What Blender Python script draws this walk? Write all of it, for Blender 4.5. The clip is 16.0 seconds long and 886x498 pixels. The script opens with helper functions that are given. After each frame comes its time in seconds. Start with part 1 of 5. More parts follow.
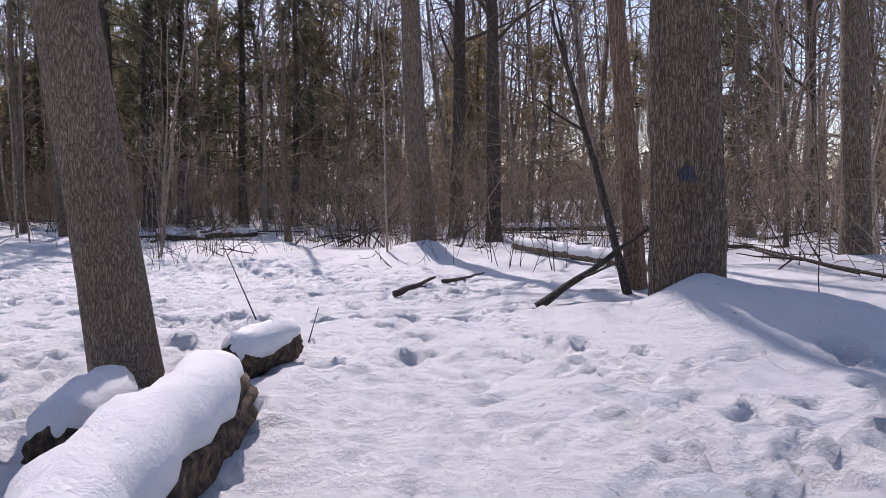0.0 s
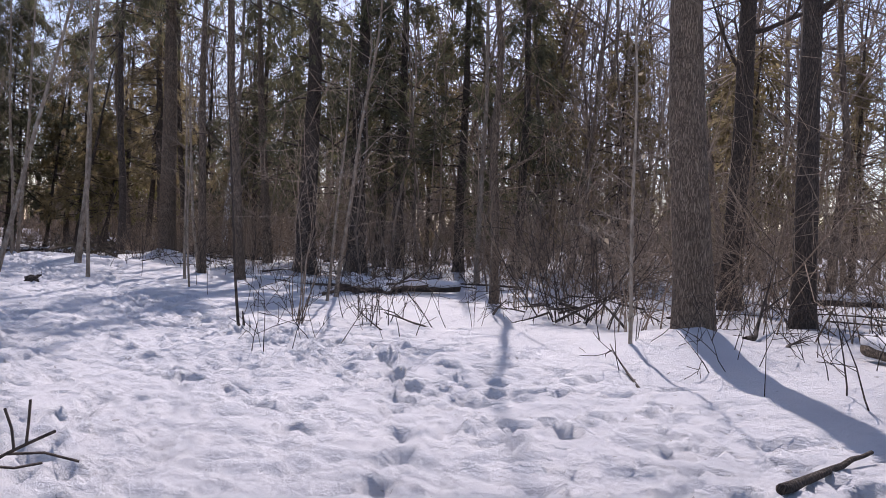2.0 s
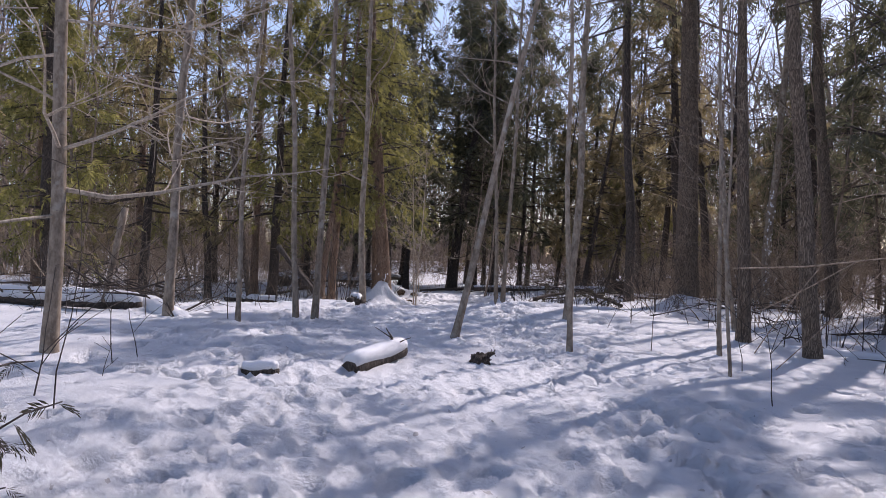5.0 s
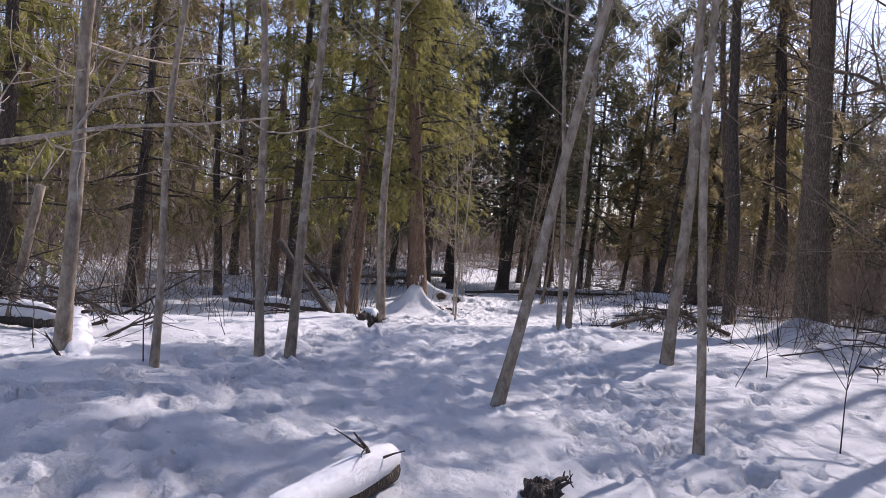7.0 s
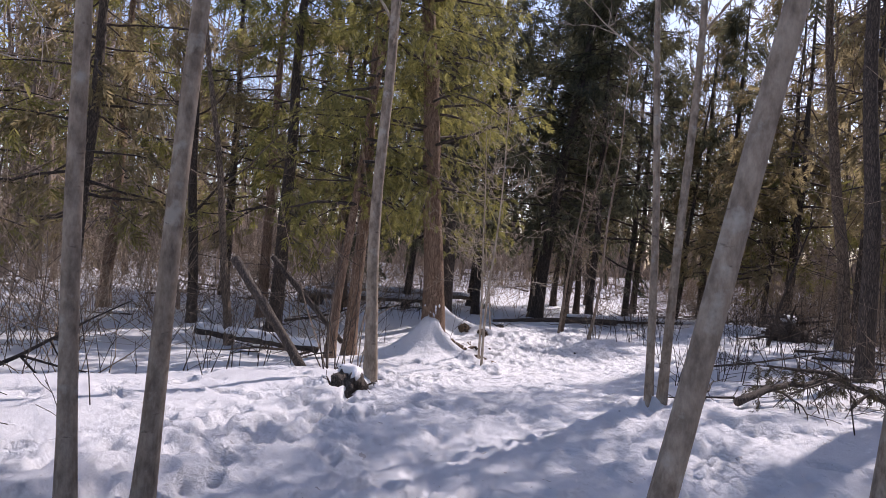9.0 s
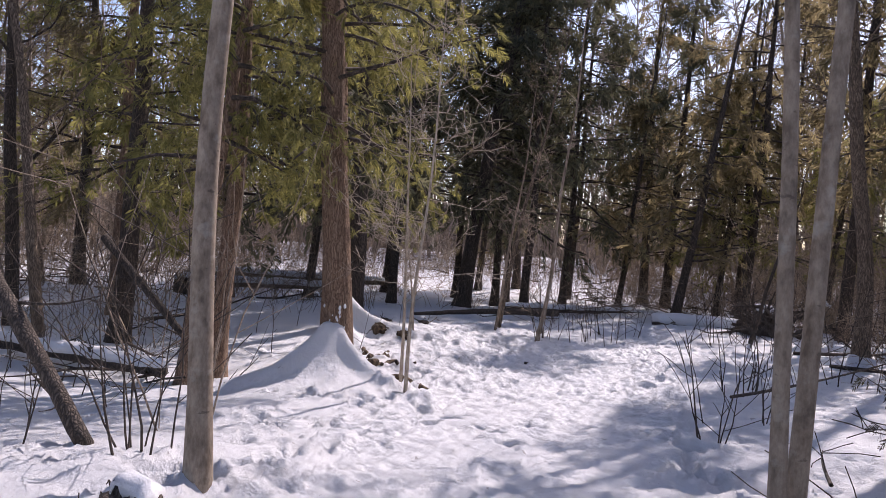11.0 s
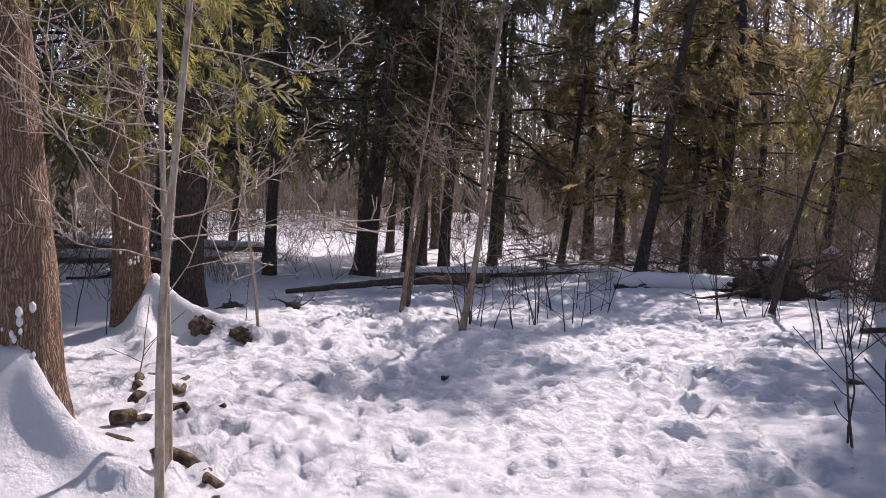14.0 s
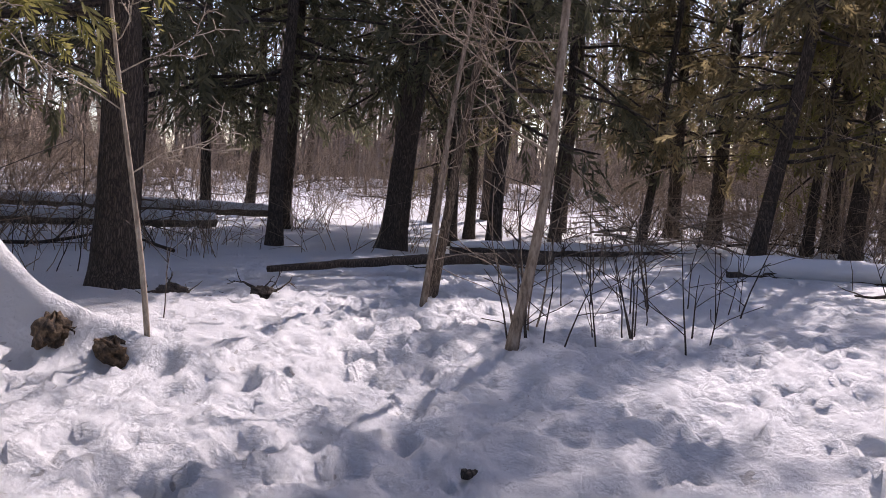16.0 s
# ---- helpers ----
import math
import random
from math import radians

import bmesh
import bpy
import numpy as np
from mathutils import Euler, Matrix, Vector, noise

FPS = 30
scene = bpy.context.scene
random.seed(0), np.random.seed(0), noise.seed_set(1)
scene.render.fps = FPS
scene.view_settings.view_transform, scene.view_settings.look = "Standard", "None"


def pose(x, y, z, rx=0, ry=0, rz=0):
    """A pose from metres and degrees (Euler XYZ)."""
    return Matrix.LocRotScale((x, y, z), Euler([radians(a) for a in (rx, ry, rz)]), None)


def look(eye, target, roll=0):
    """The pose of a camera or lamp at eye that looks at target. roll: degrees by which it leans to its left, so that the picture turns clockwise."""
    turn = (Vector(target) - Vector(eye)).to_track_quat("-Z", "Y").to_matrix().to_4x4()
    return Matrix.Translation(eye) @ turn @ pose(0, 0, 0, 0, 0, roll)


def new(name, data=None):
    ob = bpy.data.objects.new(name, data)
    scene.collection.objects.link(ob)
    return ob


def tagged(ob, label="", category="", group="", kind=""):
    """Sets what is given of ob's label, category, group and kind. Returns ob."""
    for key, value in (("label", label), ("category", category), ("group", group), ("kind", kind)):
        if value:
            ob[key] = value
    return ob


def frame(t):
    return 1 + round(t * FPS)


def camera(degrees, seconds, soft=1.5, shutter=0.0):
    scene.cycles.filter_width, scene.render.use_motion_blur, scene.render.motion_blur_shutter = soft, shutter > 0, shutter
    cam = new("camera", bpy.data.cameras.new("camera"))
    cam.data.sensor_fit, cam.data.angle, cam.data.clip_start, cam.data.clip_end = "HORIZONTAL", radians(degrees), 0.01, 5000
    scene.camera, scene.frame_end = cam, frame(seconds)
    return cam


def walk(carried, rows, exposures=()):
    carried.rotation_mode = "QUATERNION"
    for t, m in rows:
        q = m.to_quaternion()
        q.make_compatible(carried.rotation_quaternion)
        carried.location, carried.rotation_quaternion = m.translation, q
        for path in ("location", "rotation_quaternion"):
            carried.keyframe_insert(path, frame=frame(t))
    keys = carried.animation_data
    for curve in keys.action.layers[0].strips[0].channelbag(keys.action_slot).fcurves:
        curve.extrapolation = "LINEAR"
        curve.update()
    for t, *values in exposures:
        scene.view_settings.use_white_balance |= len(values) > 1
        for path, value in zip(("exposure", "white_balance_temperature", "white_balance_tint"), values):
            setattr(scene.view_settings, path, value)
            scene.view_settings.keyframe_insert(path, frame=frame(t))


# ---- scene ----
cam = camera(60.0, 16.0, 0.9)
PATH = [
    (0, (2.243, 2.277, 0.819), (1.999, 4.258, 0.696), -0.2),
    (0.5, (1.933, 3.25, 0.902), (1.58, 5.216, 0.809), -0.9),
    (1, (1.789, 4.365, 0.972), (1.617, 6.357, 0.912), 0.6),
    (1.5, (1.464, 5.755, 0.975), (0.987, 7.697, 1.028), 2.1),
    (2, (1.299, 6.806, 0.913), (0.461, 8.622, 0.898), 2.2),
    (2.5, (0.985, 7.873, 0.944), (-0.169, 9.507, 0.987), 1.3),
    (3, (0.358, 8.78, 0.984), (-1.109, 10.138, 1.041), 2.1),
    (3.5, (-0.366, 9.428, 0.988), (-2.026, 10.543, 1.052), 1.6),
    (4, (-0.933, 9.687, 1.035), (-2.651, 10.711, 1.036), 1.6),
    (4.5, (-1.977, 10.301, 1.036), (-3.719, 11.284, 1.054), 1.9),
    (5, (-2.849, 10.87, 1.079), (-4.613, 11.813, 1.102), 1.8),
    (5.2, (-3.238, 11.094, 1.105), (-5.018, 12.006, 1.101), 2.0),
    (7.3, (-6.288, 12.811, 1.31), (-8.118, 13.618, 1.313), 3.5),
    (7.5, (-6.604, 12.971, 1.319), (-8.436, 13.772, 1.335), 3.6),
    (8, (-7.49, 13.386, 1.271), (-9.336, 14.157, 1.285), 4.2),
    (8.2, (-7.825, 13.563, 1.311), (-9.684, 14.301, 1.336), 4.3),
    (10.3, (-10.938, 14.744, 1.403), (-12.73, 15.629, 1.338), 4.0),
    (10.5, (-11.246, 14.924, 1.435), (-13.024, 15.835, 1.344), 4.3),
    (11, (-12.135, 15.371, 1.392), (-13.888, 16.334, 1.375), 3.9),
    (11.5, (-13.022, 15.848, 1.273), (-14.654, 17.004, 1.27), 3.5),
    (12, (-13.727, 16.28, 1.24), (-15.248, 17.577, 1.31), 2.9),
    (12.5, (-14.413, 16.786, 1.222), (-15.92, 18.098, 1.314), 2.4),
    (13, (-14.889, 17.264, 1.2), (-16.445, 18.52, 1.207), 1.9),
    (13.5, (-15.408, 17.723, 1.19), (-17.007, 18.922, 1.125), 2.0),
    (14, (-15.655, 17.953, 1.176), (-17.299, 19.086, 1.067), 1.6),
    (14.5, (-16.376, 18.496, 1.111), (-18.023, 19.629, 1.059), 1.4),
    (15, (-17.151, 19.067, 0.987), (-18.767, 20.245, 1.036), 2.2),
    (15.5, (-17.593, 19.365, 0.957), (-19.26, 20.469, 0.898), 2.5),
    (16, (-18.119, 19.772, 0.928), (-19.836, 20.781, 0.747), 2.9),
]
walk(cam, [(t, look(eye, target, roll)) for t, eye, target, roll in PATH], [(0, 0.0, 6450, 25), (5, 0.14, 6350, 24), (8, 0.35, 6450, 25), (10.5, 0.39, 6500, 26), (12.5, 0.5, 6550, 27), (16, 0.58, 6600, 27)])
# ---- world, sun, exposure ----
SUN_AZ, SUN_EL = 114.0, 47.0
world = bpy.data.worlds.new("sky")
scene.world = world
world.use_nodes = True
wn = world.node_tree.nodes
sky = wn.new("ShaderNodeTexSky")
sky.sky_type, sky.sun_disc = "NISHITA", False
sky.sun_elevation, sky.sun_rotation = radians(SUN_EL), radians(90 - SUN_AZ + 360)
wn["Background"].inputs["Strength"].default_value = 0.15
world.node_tree.links.new(sky.outputs[0], wn["Background"].inputs["Color"])
sun_way = Vector((math.cos(radians(SUN_AZ)) * math.cos(radians(SUN_EL)), math.sin(radians(SUN_AZ)) * math.cos(radians(SUN_EL)), math.sin(radians(SUN_EL))))
sun = new("sun", bpy.data.lights.new("sun", "SUN"))
sun.data.energy, sun.data.angle, sun.data.color = 4.1, radians(0.55), (1.0, 0.95, 0.88)
sun.matrix_world = look(sun_way * 60, (0, 0, 0))


# ---- materials ----
def material(name, rough=0.9):
    m = bpy.data.materials.new(name)
    m.use_nodes = True
    b = m.node_tree.nodes["Principled BSDF"]
    b.inputs["Roughness"].default_value = rough
    return m, m.node_tree.nodes, m.node_tree.links, b


def noise_node(n, l, coord, scale, detail=6.0, stretch=(1, 1, 1), rough=0.6):
    mp = n.new("ShaderNodeMapping")
    mp.inputs["Scale"].default_value = stretch
    l.new(coord, mp.inputs["Vector"])
    t = n.new("ShaderNodeTexNoise")
    t.inputs["Scale"].default_value, t.inputs["Detail"].default_value, t.inputs["Roughness"].default_value = scale, detail, rough
    l.new(mp.outputs[0], t.inputs["Vector"])
    return t.outputs["Fac"]


def ramp(n, l, fac, stops):
    r = n.new("ShaderNodeValToRGB")
    while len(r.color_ramp.elements) < len(stops):
        r.color_ramp.elements.new(0.5)
    for e, (p, c) in zip(r.color_ramp.elements, stops):
        e.position, e.color = p, (*c, 1)
    l.new(fac, r.inputs[0])
    return r.outputs[0]


def mixed(n, l, kind, fac, a, b):
    m = n.new("ShaderNodeMixRGB")
    m.blend_type = kind
    for sock, v in ((m.inputs[0], fac), (m.inputs[1], a), (m.inputs[2], b)):
        if isinstance(v, (int, float)):
            sock.default_value = v
        elif isinstance(v, tuple):
            sock.default_value = (*v, 1)
        else:
            l.new(v, sock)
    return m.outputs[0]


def bumped(n, l, b, height, strength, dist):
    bp = n.new("ShaderNodeBump")
    bp.inputs["Strength"].default_value, bp.inputs["Distance"].default_value = strength, dist
    l.new(height, bp.inputs["Height"])
    l.new(bp.outputs[0], b.inputs["Normal"])


def snow_material(name, dirt=0.25, crust=1.0):
    m, n, l, b = material(name, 0.6)
    c = n.new("ShaderNodeNewGeometry").outputs["Position"]
    big = noise_node(n, l, c, 0.9, 5)
    crumbs = noise_node(n, l, c, 8.5, 9, (1, 1, 1), 0.72)
    fine = noise_node(n, l, c, 30, 8, (1, 1, 1), 0.72)
    grain = noise_node(n, l, c, 170, 3)
    base = ramp(n, l, big, [(0.3, (0.7, 0.71, 0.735)), (0.7, (0.81, 0.812, 0.825))])
    bits = noise_node(n, l, c, 42, 4)
    speck = ramp(n, l, bits, [(0.66, (1, 1, 1)), (0.74, (0.4, 0.34, 0.28))])
    base = mixed(n, l, "MULTIPLY", dirt, base, speck)
    litter = ramp(n, l, noise_node(n, l, c, 13, 2, (1, 1, 1), 0.4), [(0.735, (1, 1, 1)), (0.755, (0.2, 0.15, 0.11))])
    l.new(mixed(n, l, "MULTIPLY", dirt, base, litter), b.inputs["Base Color"])
    l.new(ramp(n, l, grain, [(0.4, (0.75,) * 3), (0.75, (0.32,) * 3)]), b.inputs["Roughness"])
    h = mixed(n, l, "ADD", 0.45, crumbs, fine)
    h = mixed(n, l, "ADD", 0.12, h, grain)
    bumped(n, l, b, h, 0.9, 0.06 * crust)
    return m


def bark_material(name, dark, mid, light, scale=14.0, stretch=0.16, depth=0.012, moss=None, lichen=0.0, ridged=False, mixed_tones=False):
    m, n, l, b = material(name, 0.92)
    c = n.new("ShaderNodeTexCoord").outputs["Object"]
    coarse = noise_node(n, l, c, 1.6, 5)
    fine = noise_node(n, l, c, scale * 4, 6, (1, 1, 0.45), 0.65)
    if ridged:
        bend = n.new("ShaderNodeTexNoise")
        bend.inputs["Scale"].default_value, bend.inputs["Detail"].default_value = 7.0, 4.0
        l.new(c, bend.inputs["Vector"])
        add = n.new("ShaderNodeVectorMath")
        add.operation = "MULTIPLY_ADD"
        l.new(bend.outputs["Color"], add.inputs[0])
        add.inputs[1].default_value = (0.07, 0.07, 0.25)
        l.new(c, add.inputs[2])
        mp = n.new("ShaderNodeMapping")
        mp.inputs["Scale"].default_value = (1, 1, stretch)
        l.new(add.outputs[0], mp.inputs["Vector"])
        cell = n.new("ShaderNodeTexVoronoi")
        cell.feature = "DISTANCE_TO_EDGE"
        cell.inputs["Scale"].default_value = scale
        l.new(mp.outputs[0], cell.inputs["Vector"])
        ridges = ramp(n, l, cell.outputs["Distance"], [(0.0, (0.12,) * 3), (0.16, (0.55,) * 3), (0.45, (1,) * 3)])
        tone = mixed(n, l, "MULTIPLY", 0.55, ridges, ramp(n, l, fine, [(0.3, (0.35,) * 3), (0.65, (1,) * 3)]))
        col = ramp(n, l, tone, [(0.06, dark), (0.45, mid), (0.95, light)])
    else:
        ridges = noise_node(n, l, c, scale, 8, (1, 1, stretch), 0.62)
        col = ramp(n, l, ridges, [(0.36, dark), (0.5, mid), (0.66, light)])
        col = mixed(n, l, "MULTIPLY", 0.45, col, ramp(n, l, fine, [(0.35, (0.5,) * 3), (0.65, (1, 1, 1))]))
    col = mixed(n, l, "MULTIPLY", 0.5, col, ramp(n, l, coarse, [(0.3, (0.6, 0.57, 0.53)), (0.7, (1, 1, 1))]))
    if moss:
        col = mixed(n, l, "MIX", ramp(n, l, noise_node(n, l, c, 2.3, 6), [(0.52, (0,) * 3), (0.66, (0.7,) * 3)]), col, moss)
    if lichen:
        col = mixed(n, l, "MIX", ramp(n, l, noise_node(n, l, c, 7, 6), [(0.56, (0,) * 3), (0.66, (lichen,) * 3)]), col, (0.45, 0.43, 0.37))
        col = mixed(n, l, "MIX", ramp(n, l, noise_node(n, l, c, 11, 5, (1, 1, 2.5)), [(0.66, (0,) * 3), (0.7, (0.6,) * 3)]), col, (0.08, 0.06, 0.045))
    rnd = n.new("ShaderNodeObjectInfo").outputs["Random"]
    col = mixed(n, l, "MULTIPLY", 0.45, col, ramp(n, l, rnd, [(0.0, (0.7, 0.66, 0.62)), (1.0, (1, 1, 1))]))
    if mixed_tones:
        isl = n.new("ShaderNodeNewGeometry").outputs["Random Per Island"]
        col = mixed(n, l, "MULTIPLY", 0.9, col, ramp(n, l, isl, [(0.0, (0.5, 0.46, 0.42)), (0.45, (1.0, 0.97, 0.93)), (1.0, (1.4, 1.36, 1.28))]))
    l.new(col, b.inputs["Base Color"])
    bumped(n, l, b, mixed(n, l, "ADD", 0.3, ridges, fine), 1.0, depth)
    return m


def leaf_material(name, a, c2, through_amount=0.35):
    m, n, l, b = material(name, 0.65)
    g = n.new("ShaderNodeNewGeometry")
    isl = g.outputs["Random Per Island"]
    big = noise_node(n, l, g.outputs["Position"], 0.8, 3)
    col = ramp(n, l, isl, [(0.0, a), (1.0, c2)])
    col = mixed(n, l, "MULTIPLY", 0.6, col, ramp(n, l, big, [(0.35, (0.5, 0.52, 0.5)), (0.65, (1, 1, 1))]))
    l.new(col, b.inputs["Base Color"])
    tr = n.new("ShaderNodeBsdfTranslucent")
    l.new(col, tr.inputs[0])
    mx = n.new("ShaderNodeMixShader")
    mx.inputs[0].default_value = through_amount
    l.new(b.outputs[0], mx.inputs[1])
    l.new(tr.outputs[0], mx.inputs[2])
    l.new(mx.outputs[0], n["Material Output"].inputs["Surface"])
    return m


SNOW = snow_material("snow", 0.45)
SNOW_SOFT = snow_material("fresh_snow", 0.05, 0.4)
BARK_GREY = bark_material("bark_grey", (0.055, 0.04, 0.028), (0.245, 0.185, 0.134), (0.49, 0.395, 0.3), 78, 0.065, 0.012, None, 0.0, True)
BARK_MAPLE = bark_material("bark_maple", (0.07, 0.052, 0.038), (0.25, 0.19, 0.14), (0.4, 0.32, 0.25), 95, 0.14, 0.006, None, 0.0, True)
BARK_CEDAR = bark_material("bark_cedar", (0.09, 0.052, 0.033), (0.3, 0.195, 0.13), (0.5, 0.37, 0.27), 80, 0.025, 0.01, None, 0.0, True)
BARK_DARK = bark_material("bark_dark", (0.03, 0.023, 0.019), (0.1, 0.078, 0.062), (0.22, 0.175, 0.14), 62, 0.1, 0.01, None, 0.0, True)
BARK_SMOOTH = bark_material("bark_smooth", (0.2, 0.155, 0.115), (0.34, 0.275, 0.21), (0.46, 0.385, 0.3), 18, 0.5, 0.003, None, 0.55)
TWIG = bark_material("twig", (0.16, 0.12, 0.09), (0.34, 0.265, 0.2), (0.5, 0.41, 0.325), 40, 0.3, 0.002)
TWIG_BRUSH = bark_material("brush_twig", (0.18, 0.135, 0.1), (0.36, 0.285, 0.215), (0.54, 0.45, 0.355), 40, 0.3, 0.002, mixed_tones=True)
TWIG_DARK = bark_material("twig_dark", (0.03, 0.022, 0.018), (0.075, 0.058, 0.047), (0.14, 0.11, 0.09), 40, 0.3, 0.002)
TWIG_PALE = bark_material("twig_pale", (0.3, 0.24, 0.18), (0.48, 0.4, 0.315), (0.62, 0.54, 0.44), 40, 0.3, 0.002)
ROT_WOOD = bark_material("rotten_wood", (0.02, 0.014, 0.01), (0.1, 0.066, 0.04), (0.28, 0.19, 0.115), 24, 0.8, 0.03)
CUT_WOOD = bark_material("cut_wood", (0.25, 0.17, 0.1), (0.4, 0.29, 0.18), (0.5, 0.4, 0.27), 30, 1, 0.003)
CEDAR_LEAF = leaf_material("cedar_leaf", (0.17, 0.165, 0.052), (0.4, 0.36, 0.12), 0.62)
# darker cedar leaf: the shade of backlit boughs is put into its colour
CEDAR_SHADED = leaf_material("cedar_shaded_leaf", (0.095, 0.096, 0.06), (0.22, 0.208, 0.118), 0.6)
CEDAR_BROWN = leaf_material("cedar_winter_leaf", (0.19, 0.15, 0.08), (0.38, 0.31, 0.165), 0.72)
BOUGH_LEAF = leaf_material("dying_cedar_leaf", (0.05, 0.045, 0.025), (0.12, 0.1, 0.055), 0.3)
DRY_LEAF = leaf_material("dry_leaf", (0.42, 0.33, 0.22), (0.62, 0.52, 0.38), 0.4)
BARK_FAR = bark_material("far_bark", (0.16, 0.122, 0.1), (0.33, 0.265, 0.215), (0.5, 0.42, 0.35), 8, 0.2, 0.01, mixed_tones=True)
BACKDROP = bark_material("distant_woods", (0.16, 0.132, 0.112), (0.32, 0.27, 0.235), (0.5, 0.44, 0.4), 2.2, 0.07, 0.05)
PAINT_BLUE = bark_material("blue_paint", (0.035, 0.034, 0.04), (0.09, 0.095, 0.125), (0.17, 0.17, 0.195), 78, 0.065, 0.012, None, 0.0, True)


# ---- shapes ----
rng = np.random.default_rng(7)


def lattice(ix, iy, seed):
    v = np.sin(ix * 127.1 + iy * 311.7 + seed * 74.7) * 43758.5453
    return v - np.floor(v)


def vnoise(x, y, scale, seed=0):
    """Smooth noise, about -1 to 1, with bumps scale metres wide."""
    x, y = np.asarray(x, float) / scale, np.asarray(y, float) / scale
    ix, iy = np.floor(x), np.floor(y)
    fx, fy = x - ix, y - iy
    fx, fy = fx * fx * (3 - 2 * fx), fy * fy * (3 - 2 * fy)
    a = lattice(ix, iy, seed) * (1 - fx) + lattice(ix + 1, iy, seed) * fx
    b = lattice(ix, iy + 1, seed) * (1 - fx) + lattice(ix + 1, iy + 1, seed) * fx
    return 2 * (a * (1 - fy) + b * fy) - 1


def mesh_from(name, verts, faces, smooth=True):
    """A mesh from an array of places and arrays (or lists) of faces with equal corner counts each."""
    me = bpy.data.meshes.new(name)
    verts = np.asarray(verts, np.float32)
    blocks = [np.asarray(f, np.int32) for f in faces if len(f)]
    me.vertices.add(len(verts))
    me.vertices.foreach_set("co", verts.ravel())
    total = sum(b.size for b in blocks)
    me.loops.add(total)
    me.loops.foreach_set("vertex_index", np.concatenate([b.ravel() for b in blocks]))
    sizes = np.concatenate([np.full(len(b), b.shape[1], np.int32) for b in blocks])
    me.polygons.add(len(sizes))
    me.polygons.foreach_set("loop_start", np.concatenate([[0], np.cumsum(sizes)[:-1]]).astype(np.int32))
    me.update(calc_edges=True)
    me.polygons.foreach_set("use_smooth", np.full(len(sizes), smooth))
    me.validate()
    return me


class Wood:
    """Gathers tubes into one mesh."""

    def __init__(self):
        self.v, self.f, self.t, self.n = [], [], [], 0

    def tube(self, pts, radii, sides=5, rough=None, caps=True):
        p = np.asarray(pts, float)
        k = len(p)
        d = np.gradient(p, axis=0)
        d /= np.linalg.norm(d, axis=1)[:, None] + 1e-9
        ref = np.array([0.0, 0.0, 1.0]) if abs(d[0][2]) < 0.8 else np.array([1.0, 0.0, 0.0])
        u = np.cross(d, ref)
        u /= np.linalg.norm(u, axis=1)[:, None] + 1e-9
        w = np.cross(d, u)
        a = np.arange(sides) * 2 * math.pi / sides
        r = np.asarray(radii, float)[:, None] * np.ones((1, sides))
        if rough is not None:
            r = r * rough(a[None, :] * np.ones((k, 1)), np.concatenate([[0], np.cumsum(np.linalg.norm(np.diff(p, axis=0), axis=1))])[:, None] * np.ones((1, sides)))
        ring = p[:, None, :] + r[:, :, None] * (np.cos(a)[None, :, None] * u[:, None, :] + np.sin(a)[None, :, None] * w[:, None, :])
        self.v.append(ring.reshape(-1, 3))
        i = self.n + np.arange((k - 1) * sides).reshape(k - 1, sides)
        j = np.roll(i, -1, axis=1)
        self.f.append(np.stack([i, j, j + sides, i + sides], -1).reshape(-1, 4))
        if not caps:
            self.n += k * sides
            return self
        tip = self.n + (k - 1) * sides + np.arange(sides)
        self.v.append(p[-1:] + d[-1:] * r[-1].mean() * 0.4)
        self.t.append(np.stack([tip, np.roll(tip, -1), np.full(sides, self.n + k * sides)], -1))
        self.v.append(p[:1] - d[:1] * r[0].mean() * 0.15)
        low = self.n + np.arange(sides)
        self.t.append(np.stack([np.roll(low, -1), low, np.full(sides, self.n + k * sides + 1)], -1))
        self.n += k * sides + 2
        return self

    def mesh(self, name):
        return mesh_from(name, np.concatenate(self.v), [np.concatenate(self.f)] + ([np.concatenate(self.t)] if self.t else []))


def part(name, me, mat, parent, label="", at=None, kind=""):
    """Links a mesh as one object under a thing or a part."""
    if isinstance(me, Wood):
        me = me.mesh(name)
    if not me.materials:
        me.materials.append(mat)
    ob = new(name, me)
    ob.parent = parent
    if at is not None:
        ob.matrix_basis = at
    if label:
        ob["label"] = label
    if kind:
        ob["kind"] = kind
    return ob


def thing(name, x, y, z, label, category, group=""):
    ob = new(name)
    ob.empty_display_size = 0.2
    ob.location = (x, y, z)
    return tagged(ob, label, category, group)


def bent(start, way, length, k, wander, rise=0.0, rnd=None):
    """A wandering line of k places."""
    rnd = rnd or random
    p, d = [Vector(start)], Vector(way).normalized()
    for _ in range(k - 1):
        d = (d + Vector((rnd.gauss(0, wander), rnd.gauss(0, wander), rnd.gauss(0, wander) + rise))).normalized()
        p.append(p[-1] + d * (length / (k - 1)))
    return p


